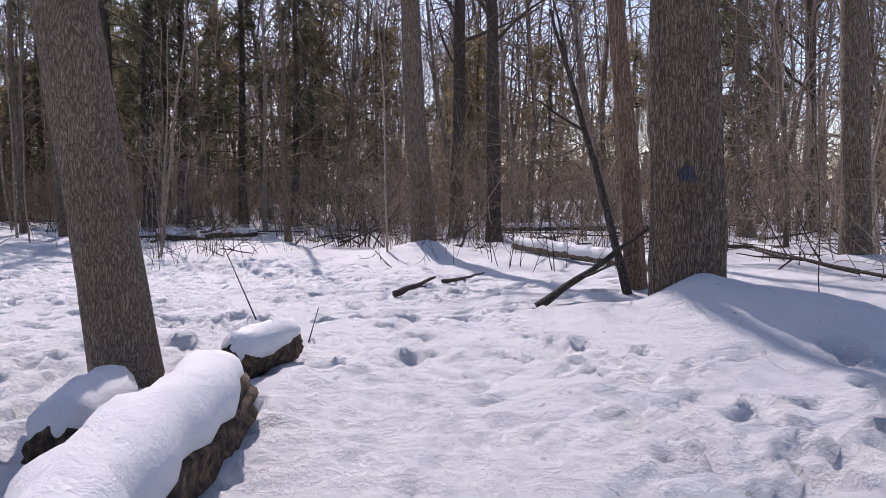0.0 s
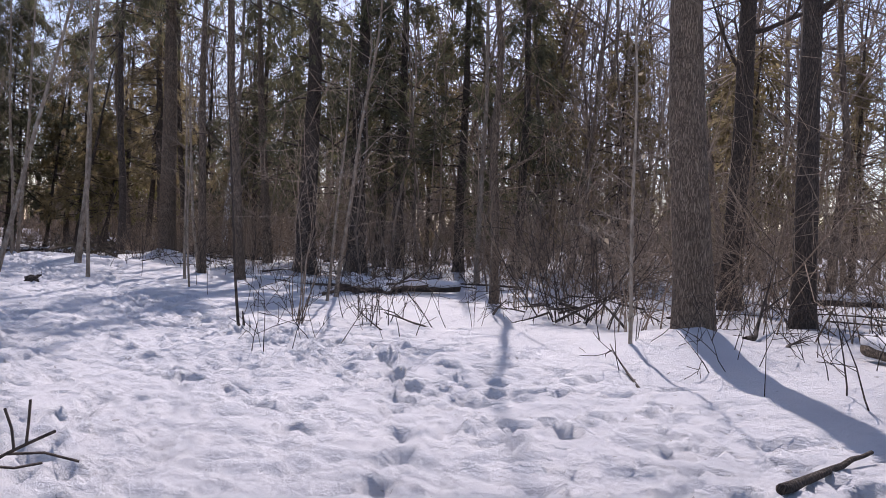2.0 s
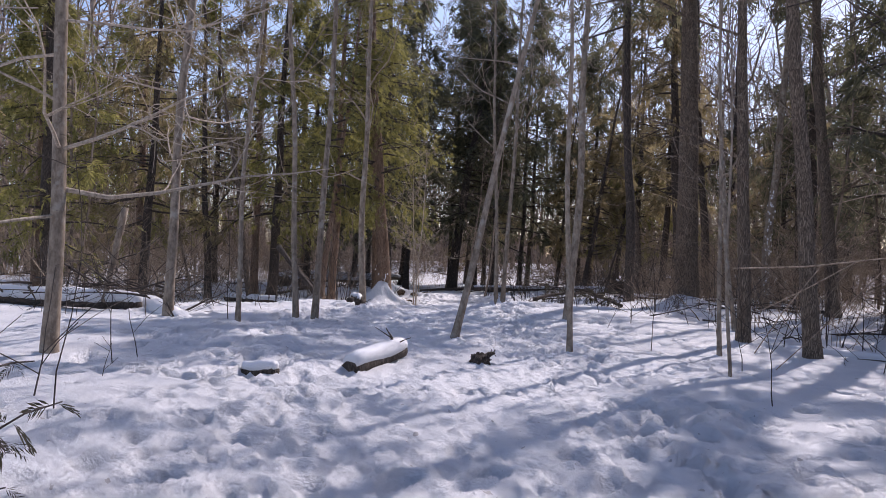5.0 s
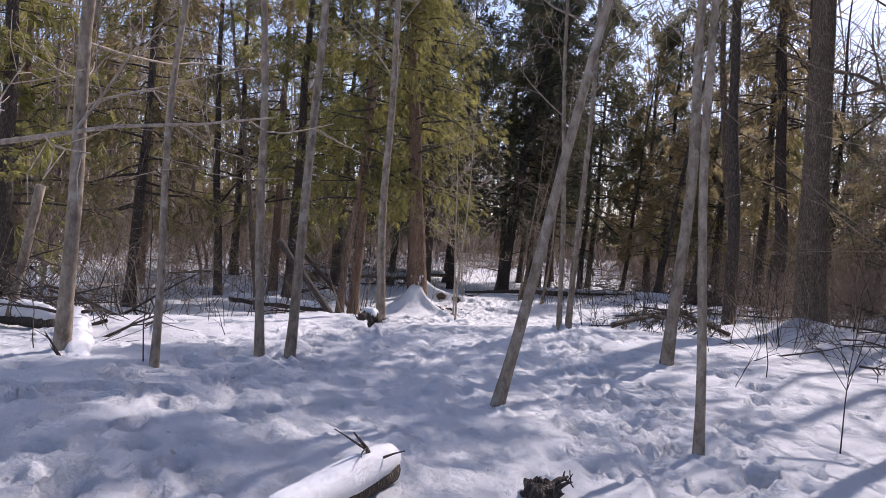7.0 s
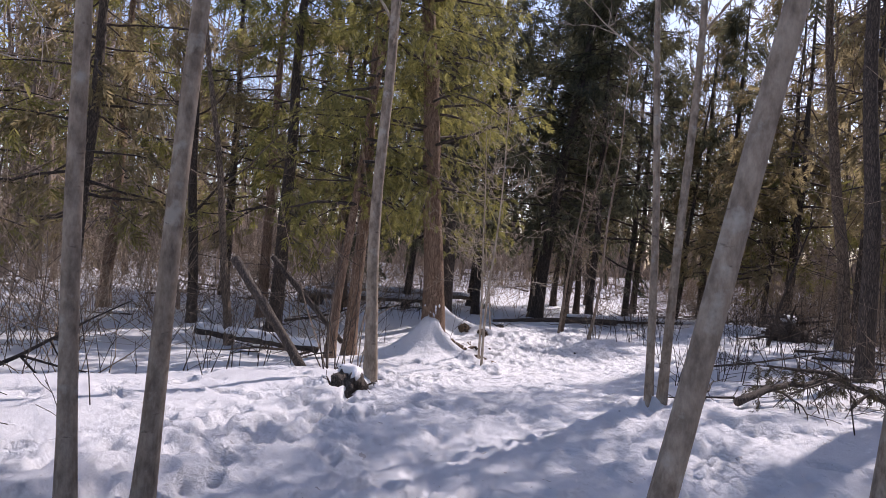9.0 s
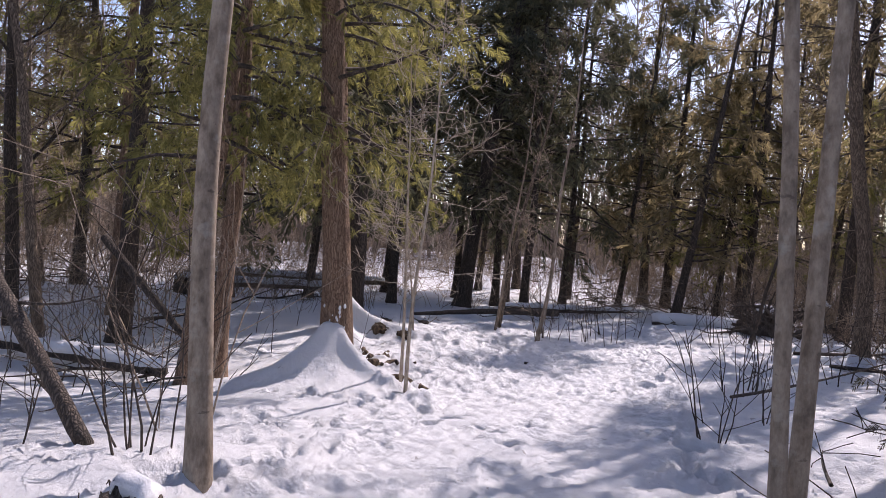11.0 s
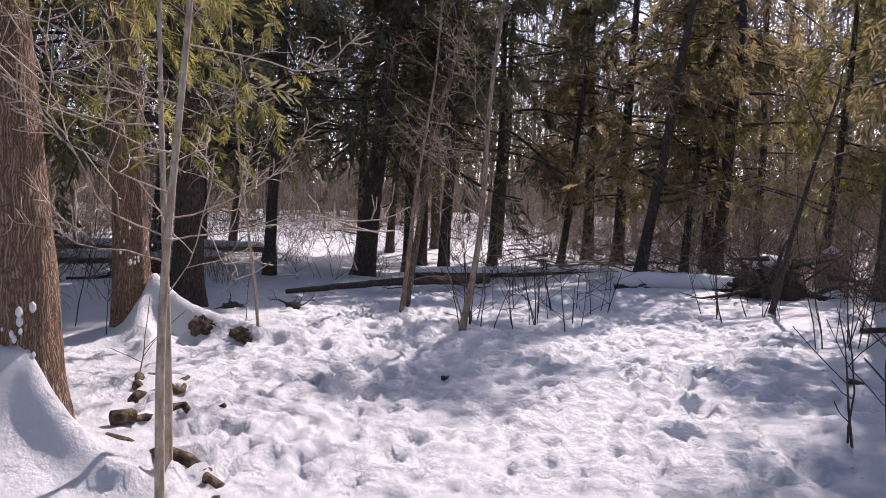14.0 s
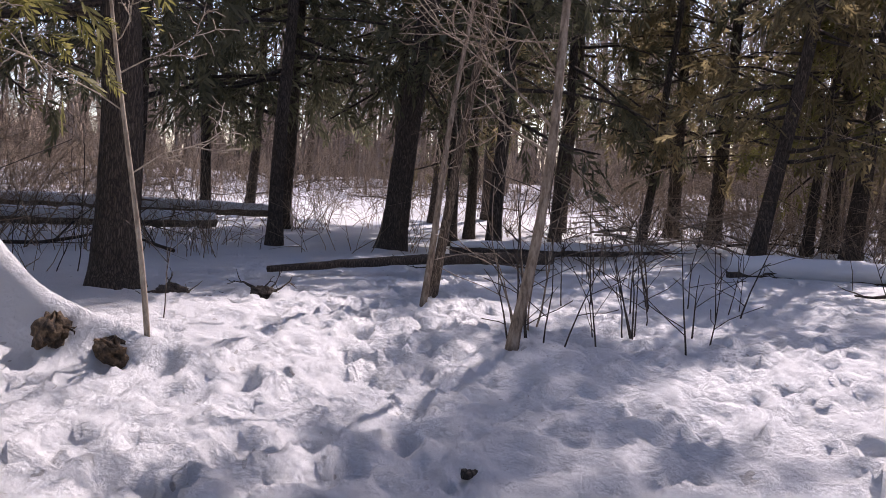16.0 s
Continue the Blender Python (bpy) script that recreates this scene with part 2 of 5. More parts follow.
def limbs(wood, start, way, length, radius, order, rnd, wander=0.13, rise=0.02, twigs=4, sides=5):
    """A limb with its side branches."""
    k = 7 if order > 1 else 6 if order else 4 if sides > 3 else 3
    line = bent(start, way, length, k, wander, rise, rnd)
    wood.tube(line, [max(0.0028, radius * (1 - 0.8 * i / (k - 1))) for i in range(k)], sides, None, sides > 5)
    if order <= 0:
        return
    for c in range(twigs):
        f = rnd.uniform(0.25, 0.97)
        i = min(int(f * (k - 1)), k - 2)
        s = line[i].lerp(line[i + 1], f * (k - 1) - i)
        d = (line[i + 1] - line[i]).normalized()
        side = d.orthogonal()
        side.rotate(Matrix.Rotation(rnd.uniform(0, 2 * math.pi), 3, d))
        w = d * rnd.uniform(0.5, 1.0) + side * rnd.uniform(0.5, 1.0)
        limbs(wood, s, w, length * rnd.uniform(0.3, 0.55), max(0.003, radius * (1 - 0.7 * f) * 0.62), order - 1, rnd, wander * 1.15, rise, twigs, max(3, sides - 1))


# ---- the snow ground ----
LOW = ((0.2, 6, -0.08), (2.2, 2.3, -0.08), (3.2, 9, -0.02), (0, 14, -0.1), (1.4, 17.3, 0.0), (-3.2, 18.8, -0.12), (-4, 14, -0.15), (-5.6, 17.6, -0.15),
       (-8.4, 13.1, 0.1), (-12.5, 13, 0.13), (-10.8, 15.4, 0.26), (-13.9, 17.9, 0.25), (-8.8, 19, -0.18), (-14.5, 22.9, 0.13), (-19.8, 18.4, -0.22),
       (-21.8, 15.6, -0.4), (-21.5, 22.3, -0.05), (-24.5, 28, 0.0), (-28, 24.8, -0.22), (-18, 24.8, 0.14), (-25, 20.6, -0.12), (8, 10, 0.0), (-6, 30, 0.0))
TRAIL = ((2.6, -4), (2.2, 2.3), (1.7, 5.5), (0.9, 8.2), (-1.0, 10.2), (-4.0, 11.9), (-8.0, 13.8), (-11.5, 15.2), (-14.6, 16.9), (-17.3, 19.0), (-19.6, 21.2), (-22.0, 23.4), (-26, 25.5), (-34, 28))


def trail_gap(x, y):
    best = np.full(np.shape(x), 1e9)
    for (ax, ay), (bx, by) in zip(TRAIL, TRAIL[1:]):
        dx, dy = bx - ax, by - ay
        s = np.clip(((x - ax) * dx + (y - ay) * dy) / (dx * dx + dy * dy), 0, 1)
        best = np.minimum(best, np.hypot(x - ax - s * dx, y - ay - s * dy))
    return best


# humps: x, y, height, width along, width across, turn in degrees
HUMPS = ((4.0, 6.9, 0.14, 0.6, 0.3, -35), (0.2, 6.5, 0.11, 0.4, 0.3, 0), (1.15, 5.9, 0.06, 0.5, 0.16, 75),
         (0.35, 14.4, 0.12, 0.5, 0.5, 0), (5.8, 11.2, 0.2, 0.7, 0.5, 0), (-20.3, 19.5, 0.1, 1.0, 0.5, 45), (-21.1, 20.3, 0.06, 0.4, 0.3, 0), (-14.6, 22.7, 0.18, 0.8, 0.8, 0),
         (-13.5, 18.4, 0.14, 1.4, 0.8, 60), (-16.2, 15.7, 0.1, 0.8, 0.6, 0), (-9.6, 19.5, 0.08, 2.0, 0.8, 30), (-21.5, 22.35, 0.1, 0.5, 0.3, 10), (-11.5, 12.6, 0.08, 2.0, 0.7, 30), (2.45, 5.75, 0.05, 0.18, 0.12, 30))
# snow swept up round a foot: x, y, height, spread
CONES = ((3.33, 7.72, 0.17, 0.55), (-19.72, 18.26, 0.46, 0.32), (-23.0, 19.7, 0.18, 0.3), (-18.09, 24.7, 0.2, 0.3), (-14.51, 22.7, 0.2, 0.35), (0.42, 14.4, 0.16, 0.3))
# snowy buttress roots: from, to, height, fall, half width
RIDGES = ((-22.95, 19.78, -21.35, 20.85, 0.36, 0.7, 0.15), (-19.75, 18.4, -18.7, 18.9, 0.2, 0.45, 0.1), (-19.8, 18.2, -19.6, 17.3, 0.25, 0.6, 0.16), (-22.8, 19.6, -21.9, 19.5, 0.14, 0.5, 0.12), (3.4, 7.6, 4.3, 6.6, 0.1, 0.9, 0.3))


def lie(x, y):
    """The snow's height before feet trod it."""
    x, y = np.asarray(x, float), np.asarray(y, float)
    top, wsum = np.zeros(x.shape), np.full(x.shape, 0.02)
    for px, py, pz in LOW:
        w = np.exp(-((x - px) ** 2 + (y - py) ** 2) / (2 * 2.4**2))
        top, wsum = top + w * pz, wsum + w
    h = top / wsum
    far = np.clip((np.hypot(x + 10, y - 15) - 22) / 25, 0, 1)
    h = h + far * far * 0.6 * (1 + 0.6 * vnoise(x, y, 14, 3))
    g = trail_gap(x, y)
    off = np.clip((g - 0.8) / 1.1, 0, 1)
    h = h + off * (0.05 + 0.045 * vnoise(x, y, 1.9, 1) + 0.03 * vnoise(x, y, 0.75, 2)) + 0.012 * vnoise(x, y, 0.33, 4) + 0.008 * vnoise(x, y, 0.17, 6) + 0.006 * vnoise(x, y, 0.09, 7)
    for hx, hy, hh, a, b, turn in HUMPS:
        c, s = math.cos(radians(turn)), math.sin(radians(turn))
        u, v = (x - hx) * c + (y - hy) * s, -(x - hx) * s + (y - hy) * c
        h = h + hh * np.exp(-(u * u) / (2 * a * a) - (v * v) / (2 * b * b))
    for cx, cy, ch, spread in CONES:
        h = h + ch * np.exp(-np.sqrt((x - cx) ** 2 + (y - cy) ** 2 + 0.01) / spread)
    for ax, ay, bx, by, rh, fall, wide in RIDGES:
        ln = math.hypot(bx - ax, by - ay)
        q = (x - ax) * (bx - ax) / ln + (y - ay) * (by - ay) / ln
        t = np.clip(q, 0, ln)
        gap = np.hypot(x - ax - t * (bx - ax) / ln, y - ay - t * (by - ay) / ln)
        h = h + (rh * np.exp(-t / fall) + 0.06) * np.exp(-(gap / wide) ** 2)
    return h


def z_at(x, y):
    return float(lie(np.array([x]), np.array([y]))[0])


def lines(lo, hi, step, out):
    mid = np.arange(lo, hi + step / 2, step)
    run = np.cumsum(step * 1.13 ** np.arange(1, 80))
    run = run[run < out]
    return np.concatenate([lo - run[::-1], mid, hi + run])


GRID_TURN = math.atan2(23.0, -26.5)


def build_ground():
    """One sheet, finest along the path, in rows turned with it."""
    step = 0.034
    us, vs = lines(1.5, 35.5, step, 400), lines(-6.0, 3.4, step, 400)
    U, V = np.meshgrid(us, vs)
    ct, st = math.cos(GRID_TURN), math.sin(GRID_TURN)
    X, Y = 2.5 + U * ct - V * st, 2.0 + U * st + V * ct
    H = lie(X, Y)

    def press(cx, cy, turn, a, b, depth, rim):
        cu, cv = (cx - 2.5) * ct + (cy - 2.0) * st, -(cx - 2.5) * st + (cy - 2.0) * ct
        if any(math.hypot(cx - kx, cy - ky) < 2.1 * ks for kx, ky, _, ks in CONES[:3]):
            return
        reach = 2.3 * max(a, b)
        ia, ib = np.searchsorted(us, cu - reach), np.searchsorted(us, cu + reach)
        ja, jb = np.searchsorted(vs, cv - reach), np.searchsorted(vs, cv + reach)
        if ib - ia < 5 or jb - ja < 5:
            return
        x, y = X[ja:jb, ia:ib] - cx, Y[ja:jb, ia:ib] - cy
        c, s = math.cos(turn), math.sin(turn)
        q = ((x * c + y * s) / a) ** 2 + ((-x * s + y * c) / b) ** 2
        w = 1 + 0.35 * vnoise(X[ja:jb, ia:ib], Y[ja:jb, ia:ib], 0.09, 12)
        H[ja:jb, ia:ib] += -depth * np.exp(-(q**4)) * w + rim * np.exp(-((np.sqrt(q) - 1.35) ** 2) * 14) * w

    tr = np.array(TRAIL)
    seg = np.hypot(*np.diff(tr, axis=0).T)
    cum = np.concatenate([[0], np.cumsum(seg)])
    for _ in range(13000):
        s = rng.uniform(2, cum[-1] - 3)
        k = int(np.searchsorted(cum, s)) - 1
        d = (tr[k + 1] - tr[k]) / seg[k]
        p = tr[k] + d * (s - cum[k])
        side = rng.normal(0, 1.05) if rng.random() < 0.84 else rng.normal(0, 2.5)
        p = p + side * np.array([-d[1], d[0]])
        turn = math.atan2(d[1], d[0]) + rng.normal(0, 0.6)
        gap = abs(side)
        if gap < 0.75:
            press(p[0], p[1], turn, rng.uniform(0.06, 0.13), rng.uniform(0.04, 0.055), rng.uniform(0.006, 0.02), 0.004)
        else:
            press(p[0], p[1], turn, rng.uniform(0.06, 0.13), rng.uniform(0.045, 0.065), rng.uniform(0.015, 0.06) * (0.5 if gap < 1.1 else 1.0), rng.uniform(0.004, 0.016))
    for _ in range(110):
        x, y = rng.uniform(-26, 6), rng.uniform(4, 29)
        turn = rng.uniform(0, 6.3)
        for n in range(int(rng.integers(5, 14))):
            press(x, y, turn, 0.13, 0.075, rng.uniform(0.05, 0.11), 0.012)
            x, y = x + 0.5 * math.cos(turn) + rng.normal(0, 0.1), y + 0.5 * math.sin(turn) + rng.normal(0, 0.1)
            turn += rng.normal(0, 0.25)
    for cx, cy, spread, many in ((-20.4, 22.2, 1.9, 1300), (-0.5, 12.4, 1.7, 450)):
        for _ in range(many):
            press(rng.normal(cx, spread), rng.normal(cy, spread), rng.uniform(0, 6.3), rng.uniform(0.07, 0.12), rng.uniform(0.045, 0.065), rng.uniform(0.008, 0.032), rng.uniform(0.003, 0.008))
    nx, ny = len(us), len(vs)
    i = np.arange((ny - 1) * nx).reshape(ny - 1, nx)[:, :-1]
    quads = np.stack([i, i + 1, i + nx + 1, i + nx], -1).reshape(-1, 4)
    me = mesh_from("ground", np.stack([X, Y, H], -1).reshape(-1, 3), [quads])
    me.materials.append(SNOW)
    return tagged(new("ground", me), "snow-covered forest floor with a trodden footpath", "ground", "", "structure")


build_ground()


# ---- trees ----
def stem_line(x, y, lean, height, wander, rnd, sink=0.35, k=26):
    """The middle line of a trunk from under the snow up, relative to its foot."""
    ph = [rnd.uniform(0, 6.3) for _ in range(4)]
    out = []
    for i in range(k):
        h = -sink + (height + sink) * (i / (k - 1)) ** 1.25
        g = max(h, 0)
        out.append((lean[0] * h + wander * (math.sin(g * 0.9 + ph[0]) - math.sin(ph[0])) + 0.4 * wander * (math.sin(g * 2.3 + ph[1]) - math.sin(ph[1])),
                    lean[1] * h + wander * (math.sin(g * 0.8 + ph[2]) - math.sin(ph[2])) + 0.4 * wander * (math.sin(g * 2.1 + ph[3]) - math.sin(ph[3])), h))
    return [Vector(p) for p in out]


def along(line, h):
    for a, b in zip(line, line[1:]):
        if a.z <= h <= b.z:
            return a.lerp(b, (h - a.z) / (b.z - a.z)), (b - a).normalized()
    return line[-1], (line[-1] - line[-2]).normalized()


def bark_rough(amount, ribs, seed):
    def rough(a, s):
        w = vnoise(np.cos(a) * 2 + seed, np.sin(a) * 2 + s * 0.6, 0.9, seed)
        r = np.sin(a * ribs + 2.2 * w + 1.3 * vnoise(s, a * 0 + seed, 0.35, seed))
        return 1 + amount * (np.abs(r) - 0.5) + amount * 0.8 * vnoise(a * 3, s * 2, 0.5, seed + 3) + 0.04 * vnoise(np.cos(a) * 1.5 + 5, s, 0.9, seed)
    return rough


def bare_tree(x, y, r, lean, height=11.0, bark=None, label="", seed=1, wander=0.05, low=2.6, count=16, order=2, sides=12, flare=1.0, ribs=None, twig=None, z=None, reach=1.0, rises=(0.25, 1.1), name="bare_tree", category="tree", group="bare trees of the wood"):
    rnd = random.Random(seed)
    r = r * 0.86
    base = z_at(x, y) if z is None else z
    root = thing(name, x, y, base, label, category, group)
    k = 26 if ribs is None else 130
    line = stem_line(x, y, lean, height, wander, rnd, k=k)
    rad = []
    for p in line:
        f = max(p.z, 0) / height
        rad.append(max(0.006, r * (1 - 0.85 * f ** 1.1) * (1 + flare * 0.35 * math.exp(-max(p.z + 0.05, 0) / 0.18))))
    w = Wood()
    w.tube(line, rad, sides, None if ribs is None else bark_rough(ribs[0], ribs[1], seed))
    part("trunk", w, bark or BARK_GREY, root)
    c = Wood()
    for i in range(count):
        h = low + (height * 0.97 - low) * ((i + rnd.random()) / count) ** 1.15
        p, d = along(line, h)
        az = rnd.uniform(0, 6.283)
        rise = rnd.uniform(*rises)
        f = h / height
        ln = height * reach * rnd.uniform(0.1, 0.24) * (1.15 - 0.6 * f)
        limbs(c, p, (math.cos(az), math.sin(az), rise), ln, max(0.004, r * (1 - 0.85 * f) * rnd.uniform(0.22, 0.42)), order, rnd, 0.14, 0.04, 5 if order == 2 else 4)
    if count:
        part("branchwork", c, twig or bark or TWIG, root, kind="stuff")
    return root


def spray_template(rnd, pairs=3, wide=0.085):
    """A flat spray of scale leaves along +x, about 1 long."""
    v, f = [], []

    def blade(o, d, ln, wd):
        n = Vector((-d.y, d.x, 0)) * wd
        b = len(v)
        v.extend([o, o + d * ln * 0.5 + n + Vector((0, 0, 0.02)), o + d * ln, o + d * ln * 0.5 - n + Vector((0, 0, -0.02))])
        f.append((b, b + 1, b + 2, b + 3))
    blade(Vector((0, 0, 0)), Vector((1, 0, 0)), 1.0, wide * 0.6)
    for i in range(pairs):
        for sgn in (-1, 1):
            t = 0.12 + 0.82 * i / pairs + rnd.uniform(-0.04, 0.04)
            a = sgn * rnd.uniform(0.5, 0.8)
            blade(Vector((t, 0, rnd.uniform(-0.05, 0.05))), Vector((math.cos(a), math.sin(a), -0.1)).normalized(), rnd.uniform(0.38, 0.6) * (1.1 - 0.6 * t), wide)
    return np.array([tuple(p) for p in v]), np.array(f)


SPRAYS = [spray_template(random.Random(i), 4, 0.043) for i in range(3)]
FINE = [spray_template(random.Random(i + 9), 6, 0.032) for i in range(3)]


def sprays(places, ways, sizes, rnd_seed, name, shapes=None):
    """One mesh of leaf sprays at the places, pointing along ways."""
    g = np.random.default_rng(rnd_seed)
    vs, fs, n = [], [], 0
    pick = g.integers(0, 3, len(places))
    for k, (tv, tf) in enumerate(shapes or SPRAYS):
        sel = np.where(pick == k)[0]
        if not len(sel):
            continue
        d = ways[sel] / (np.linalg.norm(ways[sel], axis=1)[:, None] + 1e-9)
        o = g.normal(0, 1, d.shape)
        o -= (o * d).sum(1)[:, None] * d
        o /= np.linalg.norm(o, axis=1)[:, None] + 1e-9
        q = np.cross(d, o)
        s = sizes[sel][:, None, None]
        pts = places[sel][:, None, :] + s * (tv[None, :, 0:1] * d[:, None] + tv[None, :, 1:2] * o[:, None] + tv[None, :, 2:3] * q[:, None])
        pts[:, :, 2] -= (s[:, :, 0] * 0.25 * tv[None, :, 0] ** 2)
        vs.append(pts.reshape(-1, 3))
        fs.append((tf[None] + (np.arange(len(sel)) * len(tv))[:, None, None] + n).reshape(-1, 4))
        n += len(sel) * len(tv)
    return mesh_from(name, np.concatenate(vs), [np.concatenate(fs)], smooth=False)


def cedar_crown(seed, low, height, reach, boughs, per, size=0.2, gap=0.0):
    """The boughs (wood) and the leaf sprays of a cedar whose trunk stands at the origin."""
    rnd = random.Random(seed)
    w, pl, wy, sz = Wood(), [], [], []
    for i in range(boughs):
        f = (i + rnd.random()) / boughs
        h = low + (height - low) * f ** 0.9
        az = rnd.uniform(0, 6.283)
        ln = reach * (1.05 - 0.8 * f ** 1.4) * rnd.uniform(0.55, 1.1)
        line = bent((0, 0, h), (math.cos(az), math.sin(az), rnd.uniform(-0.25, 0.3)), ln, 6, 0.12, -0.05, rnd)
        w.tube(line, [0.022 * (1 - 0.8 * j / 5) * (1.2 - f) + 0.003 for j in range(6)], 4)
        for _ in range(per):
            t = rnd.uniform(0.18, 1.0) ** 0.7 * 4.999
            j = int(t)
            p = line[j].lerp(line[j + 1], t - j)
            d = (line[j + 1] - line[j]).normalized()
            sd = Vector((rnd.gauss(0, 0.7), rnd.gauss(0, 0.7), rnd.gauss(-0.45, 0.4)))
            off = Vector((rnd.gauss(0, 0.12), rnd.gauss(0, 0.12), rnd.gauss(-0.06, 0.12))) * (0.5 + ln * 0.5)
            pl.append(tuple(p + off))
            wy.append(tuple(d * 0.6 + sd))
            sz.append(size * rnd.uniform(0.6, 1.5))
    return w.mesh("boughs"), sprays(np.array(pl), np.array(wy), np.array(sz), seed, "foliage", FINE if gap else None)


CROWNS = {}


def crown_of(kind, mat):
    """Shared crown meshes, one of each kind and leaf."""
    key = (kind, mat.name)
    if key not in CROWNS:
        # the two crowns that start above 5 m are added, unseen shade casters
        spec = {"tall1": (11, 1.9, 10.0, 1.8, 56, 22, 0.3), "tall2": (12, 1.6, 8.5, 1.6, 52, 22, 0.29), "tall3": (13, 2.3, 10.5, 2.0, 58, 22, 0.31),
                "low1": (14, 1.3, 5.8, 1.5, 44, 17, 0.27), "low2": (15, 1.1, 4.5, 1.3, 36, 17, 0.25), "thin": (16, 2.2, 10.0, 1.3, 44, 46, 0.14, 1.0), "near1": (21, 1.9, 10.0, 1.8, 50, 40, 0.15, 1.0), "shade_high1": (22, 6.3, 13.0, 2.6, 52, 24, 0.32), "shade_high2": (23, 5.6, 12.0, 2.2, 46, 24, 0.32), "far1": (17, 0.4, 7.0, 1.7, 34, 12, 0.5), "far2": (18, 0.9, 9.5, 1.7, 38, 12, 0.5), "open1": (19, 2.4, 9.0, 1.4, 40, 18, 0.29), "hero": (20, 2.0, 9.0, 2.0, 66, 84, 0.125, 1.0)}[kind]
        b, f = cedar_crown(*spec)
        b.materials.append(TWIG_DARK)
        f.materials.append(mat)
        CROWNS[key] = (b, f)
    return CROWNS[key]


def cedar_tree(x, y, r, lean, kind="tall1", leaf=None, bark=None, label="", seed=1, height=11.0, sides=12, ribs=None, z=None, turn=0.0, size=1.0, flare=1.0, group="cedars of the wood"):
    rnd = random.Random(seed)
    base = z_at(x, y) if z is None else z
    root = thing("cedar_tree", x, y, base, label, "tree", group)
    line = stem_line(x, y, lean, height, 0.03, rnd, k=26 if ribs is None else 100)
    rad = [max(0.01, r * (1 - 0.88 * max(p.z, 0) / height) * (1 + flare * 0.5 * math.exp(-max(p.z + 0.05, 0) / 0.22))) for p in line]
    w = Wood()
    w.tube(line, rad, sides, None if ribs is None else bark_rough(ribs[0], ribs[1], seed))
    part("trunk", w, bark or BARK_CEDAR, root)
    b, f = crown_of(kind, leaf or CEDAR_LEAF)
    q = Matrix.Rotation(math.atan(lean[0]), 4, "Y") @ Matrix.Rotation(-math.atan(lean[1]), 4, "X") @ Matrix.Rotation(turn, 4, "Z") @ Matrix.Diagonal((size, size, size, 1))
    part("branchwork", b, TWIG_DARK, root, "", q, "stuff")
    part("crown", f, CEDAR_LEAF, root, "", q, "stuff")
    return root


# ---- smaller growth and fallen wood ----
def dry_leaves(places, seed, size=0.05):
    """Pale dead leaves that hang on twigs."""
    g = np.random.default_rng(seed)
    n = len(places)
    c = np.asarray(places, float)
    d = g.normal(0, 1, (n, 3)) * (0.6, 0.6, 0.4) + (0, 0, -0.9)
    d /= np.linalg.norm(d, axis=1)[:, None]
    o = np.cross(d, g.normal(0, 1, (n, 3)))
    o /= np.linalg.norm(o, axis=1)[:, None]
    s = (size * g.uniform(0.7, 1.5, n))[:, None]
    k = np.cross(d, o) * s * 0.25
    v = np.stack([c, c + d * s * 0.5 + o * s * 0.32 + k, c + d * s * 1.1, c + d * s * 0.5 - o * s * 0.32 + k], 1)
    return mesh_from("dead_leaves", v.reshape(-1, 3), [np.arange(4 * n).reshape(n, 4)], False)


def sapling(x, y, r, lean, height, label, seed, mat=None, low=0.8, count=9, leaves=0, wander=0.04, reach=1.0, order=1, rise=(0.2, 0.9), z=None):
    rnd = random.Random(seed)
    root = thing("sapling", x, y, z_at(x, y) if z is None else z, label, "sapling", "saplings of the wood")
    line = stem_line(x, y, lean, height, wander, rnd, 0.2, 18)
    w = Wood().tube(line, [max(0.003, r * (1 - 0.8 * max(p.z, 0) / height)) for p in line], 7)
    part("stem", w, mat or TWIG, root)
    c, ends = Wood(), []
    for i in range(count):
        h = low + (height - low) * (i + rnd.random()) / count
        p, d = along(line, h)
        az = rnd.uniform(0, 6.283)
        ln = rnd.uniform(0.35, 0.8) * (1.15 - 0.7 * h / height) * reach
        limbs(c, p, (math.cos(az), math.sin(az), rnd.uniform(*rise)), ln, max(0.004, r * 0.26 * (1 - 0.6 * h / height)), order, rnd, 0.2, 0.07, 4, 4)
        ends += [tuple(p + Vector((math.cos(az), math.sin(az), 0.4)) * rnd.uniform(0.1, ln) + Vector((rnd.gauss(0, 0.08), rnd.gauss(0, 0.08), rnd.gauss(0, 0.06)))) for _ in range(leaves)]
    if count:
        part("branchwork", c, mat or TWIG, root, kind="stuff")
    if ends:
        part("dead_leaves", dry_leaves(ends, seed), DRY_LEAF, root, "pale dry leaves that have not fallen")
    return root


def shrub(x, y, stems, height, spread, label, seed, mat=None, r=0.008, order=1, twigs=3, tilt=0.35):
    rnd = random.Random(seed)
    root = thing("shrub", x, y, z_at(x, y), label, "shrub", "leafless shrubs")
    for i in range(stems):
        w = Wood()
        az = rnd.uniform(0, 6.283)
        d = rnd.uniform(0, spread)
        t = rnd.uniform(0.05, tilt)
        limbs(w, (d * math.cos(az), d * math.sin(az), -0.12), (t * math.cos(az), t * math.sin(az), 1), height * rnd.uniform(0.55, 1.0), r * rnd.uniform(0.7, 1.3), order, rnd, 0.09, 0.02, twigs, 5)
        part("stem", w, mat or TWIG_DARK, root)
    return root


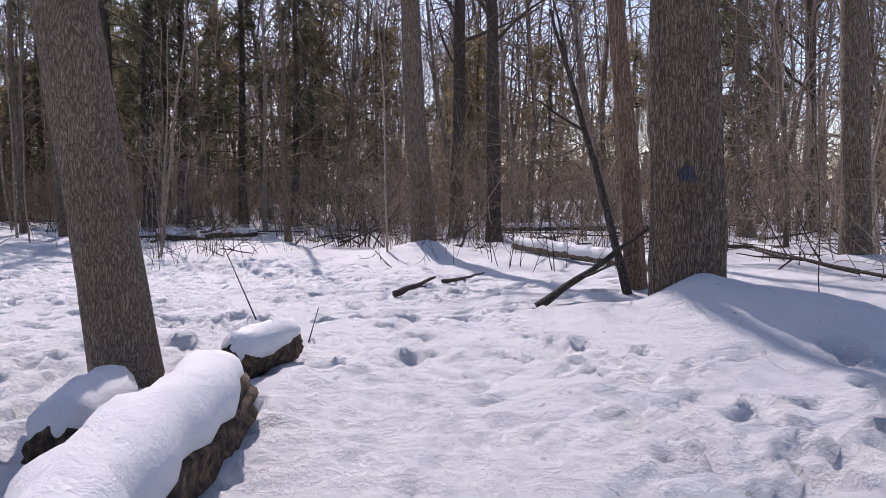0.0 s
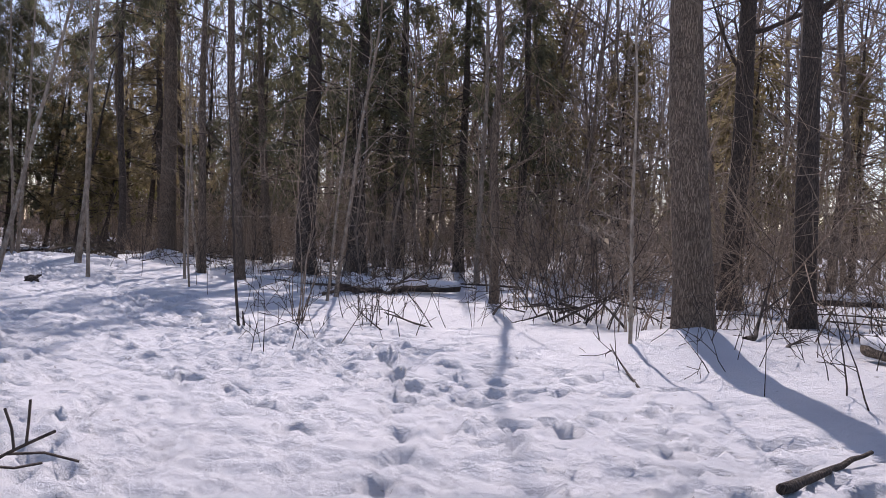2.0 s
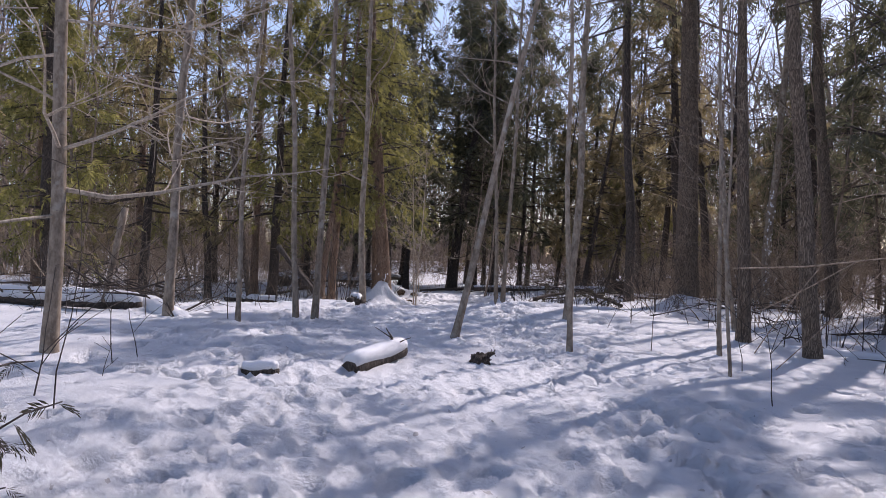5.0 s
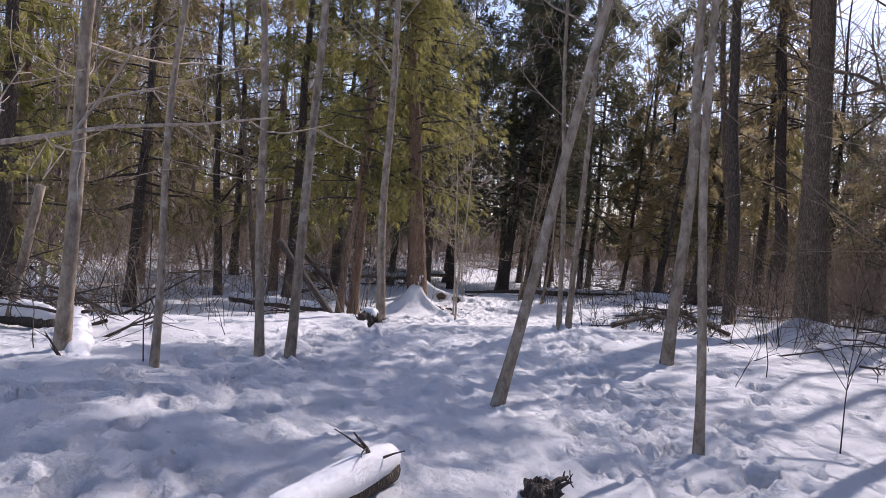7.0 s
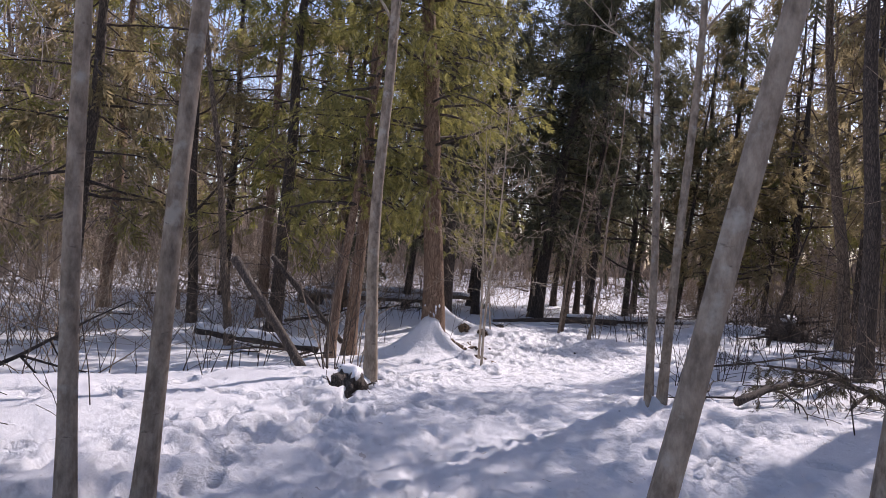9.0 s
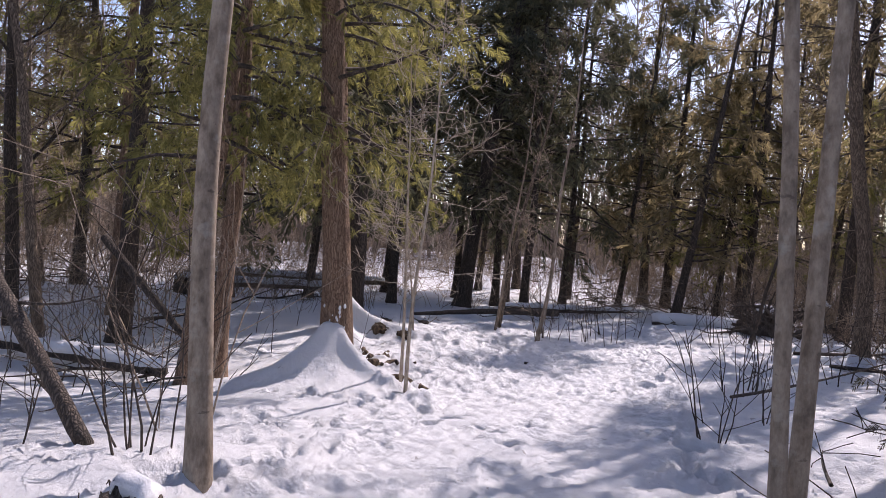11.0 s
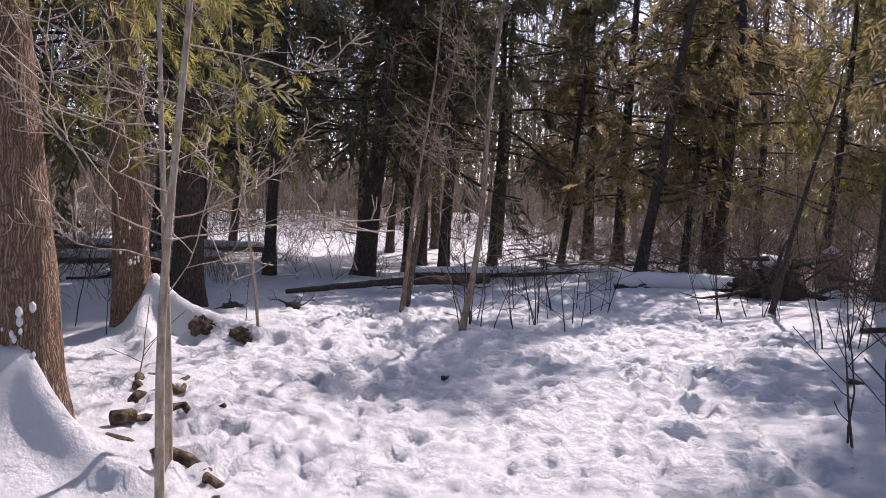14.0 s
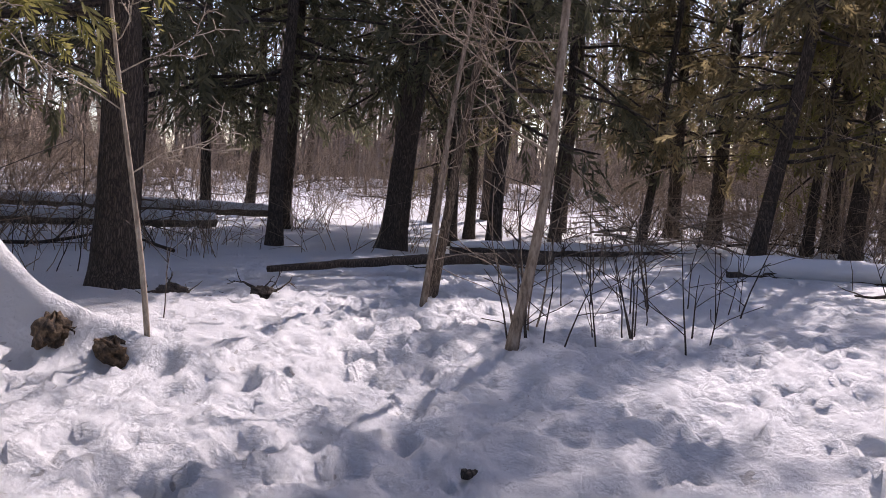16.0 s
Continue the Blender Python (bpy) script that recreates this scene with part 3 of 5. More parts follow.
def log(a, b, r, label, seed, mat=None, snow=0.0, sides=18, taper=0.8, rough=0.06, knots=0, name="log", sag=0.0):
    """A fallen trunk from a to b (middle line), with the snow that lies on it."""
    rnd = random.Random(seed)
    a, b = Vector(a), Vector(b)
    root = thing(name, a.x, a.y, a.z, label, name, "fallen wood")
    k = max(8, int((b - a).length / 0.12))
    line = [(b - a) * (i / (k - 1)) + Vector((rnd.gauss(0, r * 0.06), rnd.gauss(0, r * 0.06), rnd.gauss(0, r * 0.05) - sag * math.sin(math.pi * i / (k - 1)))) for i in range(k)]
    rad = [r * (1 - (1 - taper) * i / (k - 1)) * rnd.uniform(0.95, 1.05) for i in range(k)]
    part("trunk", Wood().tube(line, rad, sides, bark_rough(rough, 7, seed)), mat or BARK_DARK, root)
    for i in range(knots):
        w = Wood()
        f = rnd.uniform(0.15, 0.95)
        p = (b - a) * f
        az = rnd.uniform(0, 6.283)
        limbs(w, p, (math.cos(az), math.sin(az), rnd.uniform(-0.1, 0.9)), rnd.uniform(0.3, 1.0), r * 0.25, 1, rnd, 0.12, 0.0, 3, 5)
        part("branch", w, mat or BARK_DARK, root)
    if snow:
        top = [p + Vector((rnd.gauss(0, r * 0.05), rnd.gauss(0, r * 0.05), rr * 0.62 + snow * 0.3)) for p, rr in zip(line, rad)]
        sr = [(rr * 0.72 + snow * 0.45) * (0.75 + 0.35 * math.sin(math.pi * min(1, (i + 0.6) / (k - 0.2))) ** 0.5) for i, rr in enumerate(rad)]
        part("snow_cap", Wood().tube(top, sr, 20, lambda an, s: 1 + 0.12 * vnoise(np.cos(an) * 2, s * 3 + np.sin(an), 0.6, seed)), SNOW_SOFT, root, "soft cap of snow")
    return root


def stick(a, b, r, label, seed, mat=None, forks=2, name="branch"):
    """A dead branch on the snow, or leaning."""
    rnd = random.Random(seed)
    a, b = Vector(a), Vector(b)
    d = b - a
    k = 10
    bow = d.orthogonal().normalized() * d.length * rnd.uniform(-0.04, 0.04)
    line = [d * (i / (k - 1)) + bow * math.sin(math.pi * i / (k - 1)) + Vector((rnd.gauss(0, 0.1 * r), rnd.gauss(0, 0.1 * r), rnd.gauss(0, 0.1 * r))) for i in range(k)]
    root = thing(name, a.x, a.y, a.z, label, "branch", "fallen wood")
    part("limb", Wood().tube(line, [r * (1 - 0.65 * i / (k - 1)) * rnd.uniform(0.9, 1.1) for i in range(k)], 9), mat or BARK_DARK, root)
    for _ in range(forks):
        w = Wood()
        i = rnd.randrange(3, k - 1)
        s = d.orthogonal().normalized()
        s.rotate(Matrix.Rotation(rnd.uniform(0, 6.283), 3, d.normalized()))
        limbs(w, line[i], d.normalized() + s * 0.7, d.length * rnd.uniform(0.2, 0.45), r * 0.4, 1, rnd, 0.12, 0.0, 3, 5)
        part("twig", w, mat or BARK_DARK, root)
    return root


def brush_pile(x, y, a, b, turn, height, count, label, seed, mat=None, snow=True, r=0.014, needles=0):
    """A heap of dead boughs."""
    rnd = random.Random(seed)
    root = thing("brush_pile", x, y, z_at(x, y), label, "brush pile", "fallen wood")
    c, s = math.cos(radians(turn)), math.sin(radians(turn))
    pl, wy = [], []
    for i in range(count):
        u, v = rnd.uniform(-a, a), rnd.uniform(-b, b)
        p = Vector((u * c - v * s, u * s + v * c, rnd.uniform(0.02, height) * (1 - 0.6 * abs(u / a))))
        az = radians(turn) + rnd.gauss(0, 0.7) + (math.pi if rnd.random() < 0.5 else 0)
        w = Wood()
        ln = rnd.uniform(0.5, 1.1) * a
        limbs(w, p, (math.cos(az), math.sin(az), rnd.gauss(0.0, 0.22)), ln, r * rnd.uniform(0.6, 1.5), 1, rnd, 0.1, -0.015, 5, 5)
        part("bough", w, mat or TWIG_DARK, root)
        for _ in range(needles):
            t = rnd.uniform(0.2, 1) * ln
            pl.append(tuple(p + Vector((math.cos(az) * t + rnd.gauss(0, 0.1), math.sin(az) * t + rnd.gauss(0, 0.1), rnd.gauss(0, 0.08)))))
            wy.append((math.cos(az) + rnd.gauss(0, 0.6), math.sin(az) + rnd.gauss(0, 0.6), rnd.gauss(-0.2, 0.4)))
    if needles:
        part("foliage", sprays(np.array(pl), np.array(wy), np.full(len(pl), 0.17), seed, "foliage", FINE), CEDAR_SHADED, root)
    return root


# ---- the trees near the path ----
GREY = "leafless tree with a slim grey-brown trunk"
bare_tree(3.32, 7.96, 0.30, (-0.018, 0.03), 14, BARK_GREY, "thick ridged grey-brown trunk with a blue blaze in deep snow", 21, 0.01, 4.6, 16, 2, 190, 0.25, (0.07, 17), TWIG, 0.0)
bare_tree(0.29, 5.72, 0.185, (-0.135, -0.03), 12, BARK_MAPLE, "leaning brown-grey trunk standing behind snowy logs", 22, 0.01, 3.6, 14, 2, 120, 0.2, (0.035, 19), TWIG)
bare_tree(3.08, 8.98, 0.105, (-0.086, 0.02), 10, BARK_CEDAR, "brown trunk with flaking bark and snow in its cracks", 23, 0.02, 3.2, 10, 2, 24, 0.5, (0.07, 8))
bare_tree(3.42, 9.5, 0.085, (0.02, 0.03), 8, BARK_CEDAR, "broken brown trunk with snow on its bark", 24, 0.04, 2.8, 8, 1, 24, 0.5, (0.08, 7))
bare_tree(0.41, 14.6, 0.225, (-0.055, 0.03), 13, BARK_GREY, "tall grey-brown trunk with a snow-banked foot", 25, 0.02, 4.2, 16, 2, 28, 0.45, (0.04, 13), TWIG)
bare_tree(0.3, 20.67, 0.21, (0.016, 0.0), 14, BARK_DARK, "tall dark straight trunk", 26, 0.02, 3.5, 18, 2, 16)
bare_tree(1.4, 17.37, 0.17, (-0.021, 0.0), 14, BARK_DARK, "tall dark straight trunk in trodden snow", 27, 0.02, 3.8, 18, 2, 16)
bare_tree(5.73, 11.23, 0.18, (-0.019, 0.03), 13, BARK_GREY, "grey trunk with snow banked against its foot", 28, 0.02, 3.2, 16, 2, 24, 0.6, (0.05, 11))
bare_tree(6.73, 19.5, 0.2, (-0.04, 0.03), 13, BARK_GREY, "grey trunk plastered with snow on one side", 29, 0.04, 2.5, 16, 2, 16)
bare_tree(9.2, 22.8, 0.18, (-0.03, 0.02), 14, BARK_DARK, "tall dark trunk among thin trees", 30, 0.02, 3.5, 16, 2)
bare_tree(-12.4, 24.6, 0.15, (-0.1, 0.02), 12, BARK_GREY, GREY, 31, 0.03, 2.2, 14, 2)
bare_tree(-9.82, 19.07, 0.1, (-0.03, 0.02), 11, BARK_GREY, GREY, 32, 0.03, 2.2, 14, 2)
bare_tree(-5.5, 23.5, 0.08, (-0.012, 0.03), 10, BARK_SMOOTH, "pale snow-streaked dead trunk", 33, 0.03, 2.2, 10, 1)
bare_tree(-5.62, 17.64, 0.042, (0.095, 0.03), 8, BARK_SMOOTH, "thin leaning bare pale tree", 34, 0.05, 1.6, 14, 1, 8, reach=0.8)
bare_tree(-3.28, 18.86, 0.09, (-0.04, -0.02), 11, BARK_GREY, GREY, 35, 0.05, 2.0, 16, 2)
bare_tree(-10.13, 11.02, 0.075, (0.003, -0.01), 10, BARK_SMOOTH, "smooth grey young trunk with long low branches", 36, 0.03, 1.0, 26, 2, reach=1.2, twig=TWIG_PALE, rises=(-0.05, 0.5))
bare_tree(-12.74, 12.36, 0.07, (0.019, 0.011), 10, BARK_SMOOTH, "smooth pale grey young trunk", 37, 0.05, 1.6, 20, 2, twig=TWIG_PALE, rises=(0.0, 0.6))
bare_tree(-11.84, 13.0, 0.035, (0.01, -0.007), 7, BARK_SMOOTH, "thin crooked pale stem", 38, 0.08, 2.0, 10, 1, 8)
bare_tree(-12.43, 13.88, 0.045, (-0.0, -0.02), 9, BARK_SMOOTH, "slim pale grey trunk beside the path", 39, 0.04, 2.6, 12, 2)
bare_tree(-12.55, 14.17, 0.052, (0.025, 0.037), 9, BARK_SMOOTH, "slim pale brown trunk leaning over the path edge", 40, 0.03, 2.8, 12, 2)
bare_tree(-10.84, 15.34, 0.05, (0.097, 0.201), 8, BARK_SMOOTH, "slim trunk leaning strongly with torn bark at its foot", 41, 0.02, 2.6, 10, 2)
bare_tree(-9.42, 15.95, 0.035, (0.0, -0.02), 8, BARK_SMOOTH, "slim brown trunk close to the path", 42, 0.03, 2.4, 10, 2, reach=1.0)
bare_tree(-11.89, 17.8, 0.07, (0.022, 0.05), 10, BARK_SMOOTH, "slim grey-brown trunk on the snowbank", 43, 0.04, 2.8, 14, 2)
# crowns of the next two trunks are unseen, added to shade the snow
cedar_tree(-14.51, 22.89, 0.235, (-0.007, -0.02), "shade_high1", CEDAR_SHADED, BARK_GREY, "stout dark trunk with rough bark, snowy foot and unseen shade-casting crown", 44, 15, 32, (0.05, 12), None, 0.3, 1.0, 0.5)
cedar_tree(-8.77, 19.03, 0.1, (-0.027, -0.06), "shade_high2", CEDAR_SHADED, BARK_GREY, "brown trunk beside a fallen log with unseen shade-casting crown", 45, 13, 18, (0.04, 9), None, 1.3, 1.0, 0.5)
bare_tree(-9.08, 17.82, 0.03, (-0.01, -0.04), 6, BARK_SMOOTH, "thin bare stem in the snow", 46, 0.03, 1.6, 10, 1, 8)
bare_tree(-10.94, 20.21, 0.042, (-0.026, -0.06), 7, BARK_SMOOTH, "thin bare stem in the snow", 47, 0.04, 1.6, 12, 1, 8)
bare_tree(-14.0, 24.6, 0.11, (0.03, 0.04), 11, BARK_SMOOTH, "birch trunk with pale peeling bark", 48, 0.03, 2.0, 14, 2)
# its crown is unseen, added high up to shade the snow below
cedar_tree(-15.73, 22.4, 0.105, (-0.011, -0.02), "shade_high2", CEDAR_SHADED, BARK_DARK, "dark straight trunk, its unseen high crown added to cast shade", 49, 13, 16, (0.04, 9), None, 3.1, 1.05, 0.5)
bare_tree(-15.72, 16.14, 0.067, (-0.03, -0.0), 10, BARK_SMOOTH, "smooth grey trunk beside a dark root stump", 50, 0.03, 2.9, 14, 2, 18)
bare_tree(-14.0, 17.89, 0.038, (-0.03, -0.01), 9, BARK_SMOOTH, "slim dark-grey trunk, one of a pair", 51, 0.02, 2.6, 12, 2)
bare_tree(-14.07, 18.07, 0.045, (-0.02, 0.05), 9, BARK_SMOOTH, "slim dark-grey trunk, one of a leaning pair", 52, 0.03, 2.6, 12, 2)
bare_tree(-18.09, 24.79, 0.115, (-0.03, -0.07), 11, BARK_GREY, "grey trunk with a curved foot in deep snow", 55, 0.05, 2.6, 16, 2)
cedar_tree(-18.92, 27.1, 0.16, (-0.014, -0.05), "open1", CEDAR_BROWN, BARK_DARK, "dark cedar trunk in a close group", 56, 13, 18, (0.04, 9), None, 0.5, 1.15, 0.5)
bare_tree(-18.4, 27.6, 0.14, (-0.03, -0.05), 13, BARK_DARK, "dark trunk in a close group", 57, 0.03, 3.0, 14, 2)
cedar_tree(-20.4, 27.9, 0.11, (0.02, 0.02), "open1", CEDAR_BROWN, BARK_DARK, "dark cedar with thin brown-green boughs", 54, 12, 14, None, None, 4.1, 1.1, 0.5)
bare_tree(-23.75, 22.99, 0.05, (0.07, 0.14), 6, BARK_GREY, "slim leaning dark bare stem", 58, 0.04, 1.2, 12, 2)
bare_tree(-21.58, 22.29, 0.036, (0.03, 0.099), 5.5, TWIG, "slim brown stem rising from a snowy clump", 59, 0.05, 0.9, 16, 2, 8)
bare_tree(-25.2, 15.3, 0.12, (-0.018, -0.04), 11, BARK_DARK, "dark straight trunk of a bare tree", 60, 0.03, 2.0, 14, 2)
bare_tree(-21.77, 15.63, 0.08, (-0.1, -0.12), 8, BARK_GREY, "leaning grey-green trunk in brush", 62, 0.03, 2.2, 12, 2)

RED = "cedar with shaggy red-brown bark and drooping green boughs"
cedar_tree(-19.87, 18.4, 0.165, (-0.045, -0.06), "hero", CEDAR_LEAF, BARK_CEDAR, "cedar with shaggy striped bark, its flared foot packed in snow", 71, 12, 64, (0.05, 15), z_at(-19.87, 18.4) - 0.25, 0.4, 1.0, 1.0)
cedar_tree(-20.6, 17.3, 0.1, (0.0, 0.03), "thin", CEDAR_LEAF, BARK_CEDAR, RED, 72, 11, 18, (0.05, 9), None, 1.0)
cedar_tree(-20.2, 16.9, 0.075, (0.05, 0.09), "thin", CEDAR_LEAF, BARK_CEDAR, RED, 73, 9, 16, (0.05, 8), None, 2.0)
cedar_tree(-23.07, 19.6, 0.165, (-0.05, -0.02), "near1", CEDAR_LEAF, BARK_CEDAR, "cedar with broken bark and snow over its spreading roots", 74, 11, 40, (0.13, 8), z_at(-23.07, 19.6) - 0.3, 2.4, 1.0, 1.5)
cedar_tree(-24.95, 20.64, 0.18, (-0.02, -0.0), "tall1", CEDAR_SHADED, BARK_DARK, "dark cedar trunk in the shade", 75, 12, 28, (0.04, 11), None, 0.9, 1.1)
cedar_tree(-28.2, 24.8, 0.19, (0.06, 0.12), "tall3", CEDAR_SHADED, BARK_DARK, "dark leaning cedar behind a fallen log", 76, 12, 24, (0.05, 10), None, 1.9)
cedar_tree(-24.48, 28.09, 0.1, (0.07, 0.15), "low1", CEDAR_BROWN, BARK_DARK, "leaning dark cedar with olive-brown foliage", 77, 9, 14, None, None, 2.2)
for i, (x, y, kind, size) in enumerate(((-22.5, 13.2, "tall1", 1.0), (-24.5, 11.0, "tall2", 1.1), (-20.5, 11.2, "tall2", 0.9), (-26.0, 16.8, "tall3", 1.0), (-23.4, 16.6, "tall1", 0.9), (-28.5, 19.2, "tall3", 1.1),
                                        (-18.6, 8.6, "tall1", 1.0), (-27.8, 13.6, "tall1", 1.1), (-22.6, 8.0, "tall3", 1.1), (-16.2, 6.0, "tall2", 1.0), (-30.5, 16.5, "tall2", 1.2), (-13.4, 5.2, "tall1", 1.0))):
    cedar_tree(x, y, 0.12 + 0.02 * (i % 3), (0.02 * math.sin(i * 2.1), 0.03 * math.cos(i * 1.7)), kind, CEDAR_LEAF if i % 3 else CEDAR_BROWN, BARK_CEDAR if i % 2 else BARK_DARK, "cedar with drooping olive-green boughs", 80 + i, 11, 12, None, None, i * 1.3, size)
for i, (x, y, kind, size) in enumerate(((-28.4, 28.0, "tall3", 1.2), (-25.9, 31.8, "low1", 1.1), (-23.0, 33.5, "low2", 1.4), (-30.5, 27.6, "tall2", 1.0), (-19.0, 34.9, "low1", 1.3), (-28.8, 31.2, "tall1", 1.0),
                                        (-32.0, 23.0, "tall1", 1.1), (-20.2, 33.0, "low1", 1.2), (-33.5, 30.0, "tall3", 1.1), (-26.5, 34.5, "tall2", 1.1), (-17.6, 30.5, "low1", 1.1))):
    cedar_tree(x, y, 0.1 + 0.02 * (i % 3), (0.03 * math.sin(i * 1.1), 0.03 * math.cos(i * 2.7)), kind, CEDAR_BROWN if i % 2 else CEDAR_SHADED, BARK_DARK, "cedar with thin olive-brown winter foliage", 110 + i, 10, 12, None, None, i * 1.9, size)
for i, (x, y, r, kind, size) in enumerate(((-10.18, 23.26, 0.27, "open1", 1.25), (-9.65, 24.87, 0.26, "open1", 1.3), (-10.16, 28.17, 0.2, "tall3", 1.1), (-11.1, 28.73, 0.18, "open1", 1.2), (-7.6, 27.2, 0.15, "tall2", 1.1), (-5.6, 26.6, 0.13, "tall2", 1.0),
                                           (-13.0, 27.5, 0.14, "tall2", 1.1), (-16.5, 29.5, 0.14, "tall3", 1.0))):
    cedar_tree(x, y, r, (0.01, -0.01), kind, CEDAR_SHADED, BARK_DARK, "dark conifer with dense shaded boughs", 130 + i, 13, 16, None, None, i * 2.3, size)
for i, (x, y, kind, size) in enumerate(((-3.5, 29.0, "low1", 1.2), (-0.5, 31.5, "low2", 1.5), (2.6, 29.5, "low1", 1.1), (-6.5, 31.5, "low1", 1.3), (5.8, 32.5, "low2", 1.6), (9.5, 31, "low1", 1.2), (-10.5, 31, "tall2", 1.0), (13, 27, "low1", 1.2))):
    cedar_tree(x, y, 0.09, (0.02, 0.0), kind, CEDAR_BROWN, BARK_DARK, "distant cedar with brown-green foliage", 150 + i, 8, 8, None, None, i * 1.7, size)

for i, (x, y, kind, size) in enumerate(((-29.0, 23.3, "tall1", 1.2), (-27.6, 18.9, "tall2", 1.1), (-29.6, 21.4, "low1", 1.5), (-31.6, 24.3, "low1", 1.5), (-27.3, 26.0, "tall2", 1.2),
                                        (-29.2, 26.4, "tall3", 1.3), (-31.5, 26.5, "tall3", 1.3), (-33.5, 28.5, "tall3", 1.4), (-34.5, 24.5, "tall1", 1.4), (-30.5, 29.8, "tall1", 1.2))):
    cedar_tree(x, y, 0.11, (0.03 * math.sin(i), 0.04), kind, CEDAR_SHADED, BARK_DARK, "shaded cedar with dense dark green boughs", 170 + i, 10, 12, None, None, i * 2.1, size)
for i, (x, y, kind, size) in enumerate(((-22.9, 30.9, "low1", 0.9), (-19.8, 31.6, "low1", 0.95), (-25.2, 30.2, "low2", 1.1), (-27.6, 29.2, "low1", 1.0))):
    cedar_tree(x, y, 0.08, (0.05, 0.08), kind, CEDAR_LEAF if i % 2 == 0 else CEDAR_BROWN, BARK_DARK, "leaning cedar with thin olive foliage", 185 + i, 8, 10, None, None, i * 1.1, size)

for i, (x, y) in enumerate(((-27.2, 30.5), (-24.7, 30.5))):
    cedar_tree(x, y, 0.13, (0.03, 0.02), "tall3" if i % 2 else "tall2", CEDAR_BROWN if i % 2 else CEDAR_SHADED, BARK_DARK, "tall thin cedar behind the brush", 195 + i, 10, 10, None, None, i * 2.7, 1.15)

# ---- saplings and shrubs ----
sapling(-0.08, 14.03, 0.02, (-0.014, -0.02), 4.2, "thin sapling with a few pale dry leaves", 201, TWIG_PALE, 0.6, 14, 1)
sapling(-4.26, 13.55, 0.018, (-0.12, 0.02), 3.0, "bent thin sapling standing in the snow", 202, TWIG_DARK, 1.2, 7)
shrub(-4.0, 14.25, 8, 3.0, 0.08, "bunch of pale leafless stems in the snow", 203, TWIG, 0.008, 2, 4, 0.3)
shrub(-1.2, 16.2, 22, 1.9, 0.55, "dense tangle of dark leafless stems", 204, TWIG_DARK, 0.01, 2, 3, 0.7)
shrub(-2.4, 17.6, 10, 1.6, 0.5, "tangle of brown leafless stems", 205, TWIG, 0.009, 2, 3, 0.6)
shrub(-0.4, 15.4, 8, 2.2, 0.4, "leafless brown shrub beside a trunk", 206, TWIG, 0.009, 2, 3, 0.5)
sapling(3.2, 19.0, 0.03, (0.02, 0.0), 4.0, "young beech still holding pale dry leaves", 207, TWIG, 0.8, 16, 9, 0.05, 1.5, 1, (0.0, 0.3))
sapling(4.3, 20.5, 0.03, (0.02, 0.0), 4.4, "young beech still holding pale dry leaves", 208, TWIG, 0.8, 16, 9, 0.05, 1.5, 1, (0.0, 0.3))
sapling(0.23, 7.6, 0.006, (-0.45, 0.02), 0.85, "thin dark twig standing in the snow", 209, TWIG_DARK, 0.4, 3, 0, 0.03, 0.6)
sapling(0.8, 7.0, 0.005, (0.35, 0.0), 0.2, "short twig poking from the snow", 210, TWIG_DARK, 0.3, 0)
sapling(-5.64, 9.9, 0.026, (0.0, 0.03), 5.0, "thin brown sapling beside a fallen bough", 211, TWIG_PALE, 1.0, 20, 0, 0.06, 2.2, 2, (-0.05, 0.5))
sapling(-5.2, 16.73, 0.025, (0.06, 0.06), 5.0, "thin leaning bare sapling", 213, BARK_SMOOTH, 1.2, 12)
sapling(-8.2, 17.0, 0.02, (0.0, 0.0), 4.0, "thin bare sapling in snow", 214, BARK_SMOOTH, 1.0, 10)
sapling(-19.38, 18.95, 0.02, (-0.02, -0.02), 3.6, "pale sapling with arching twigs beside a cedar", 215, TWIG_PALE, 0.8, 18, 0, 0.03, 1.8, 2, (0.05, 0.5))
sapling(-18.95, 18.8, 0.021, (-0.0, 0.02), 4.0, "pale sapling with long arching twigs", 216, TWIG_PALE, 0.9, 22, 0, 0.04, 1.6, 2, (0.0, 0.5))
sapling(-22.06, 20.42, 0.015, (-0.06, -0.06), 3.2, "pale crooked sapling on a snow hump", 217, TWIG_PALE, 0.7, 11, 0, 0.05, 1.2, 2)
sapling(-23.47, 22.76, 0.03, (0.06, 0.1), 4.4, "slim leaning bare sapling", 218, TWIG, 0.8, 12, 0, 0.05, 1.2, 2)
for i, (x, y, n, h, sp, m) in enumerate(((-16.41, 16.0, 9, 1.5, 0.25, TWIG_DARK), (-18.0, 16.5, 6, 2.6, 0.2, TWIG), (-15.76, 19.57, 5, 0.9, 0.1, TWIG_DARK), (-17.48, 21.87, 9, 1.0, 0.3, TWIG_DARK), (-17.3, 23.1, 8, 1.3, 0.5, TWIG_DARK), (-18.9, 24.1, 8, 1.4, 0.3, TWIG_DARK),
                                         (-21.7, 22.5, 6, 1.2, 0.2, TWIG_DARK), (-21.6, 23.4, 10, 0.9, 0.4, TWIG_DARK), (-22.2, 22.9, 6, 2.0, 0.15, TWIG), (-22.6, 24.4, 12, 1.0, 0.8, TWIG_DARK), (-24.5, 25.5, 12, 1.4, 0.9, TWIG), (-20.5, 25.5, 10, 1.2, 0.7, TWIG_DARK))):
    shrub(x, y, n, h, sp, "cluster of thin bare stems in the snow", 230 + i, m, 0.007, 1, 3, 0.3)
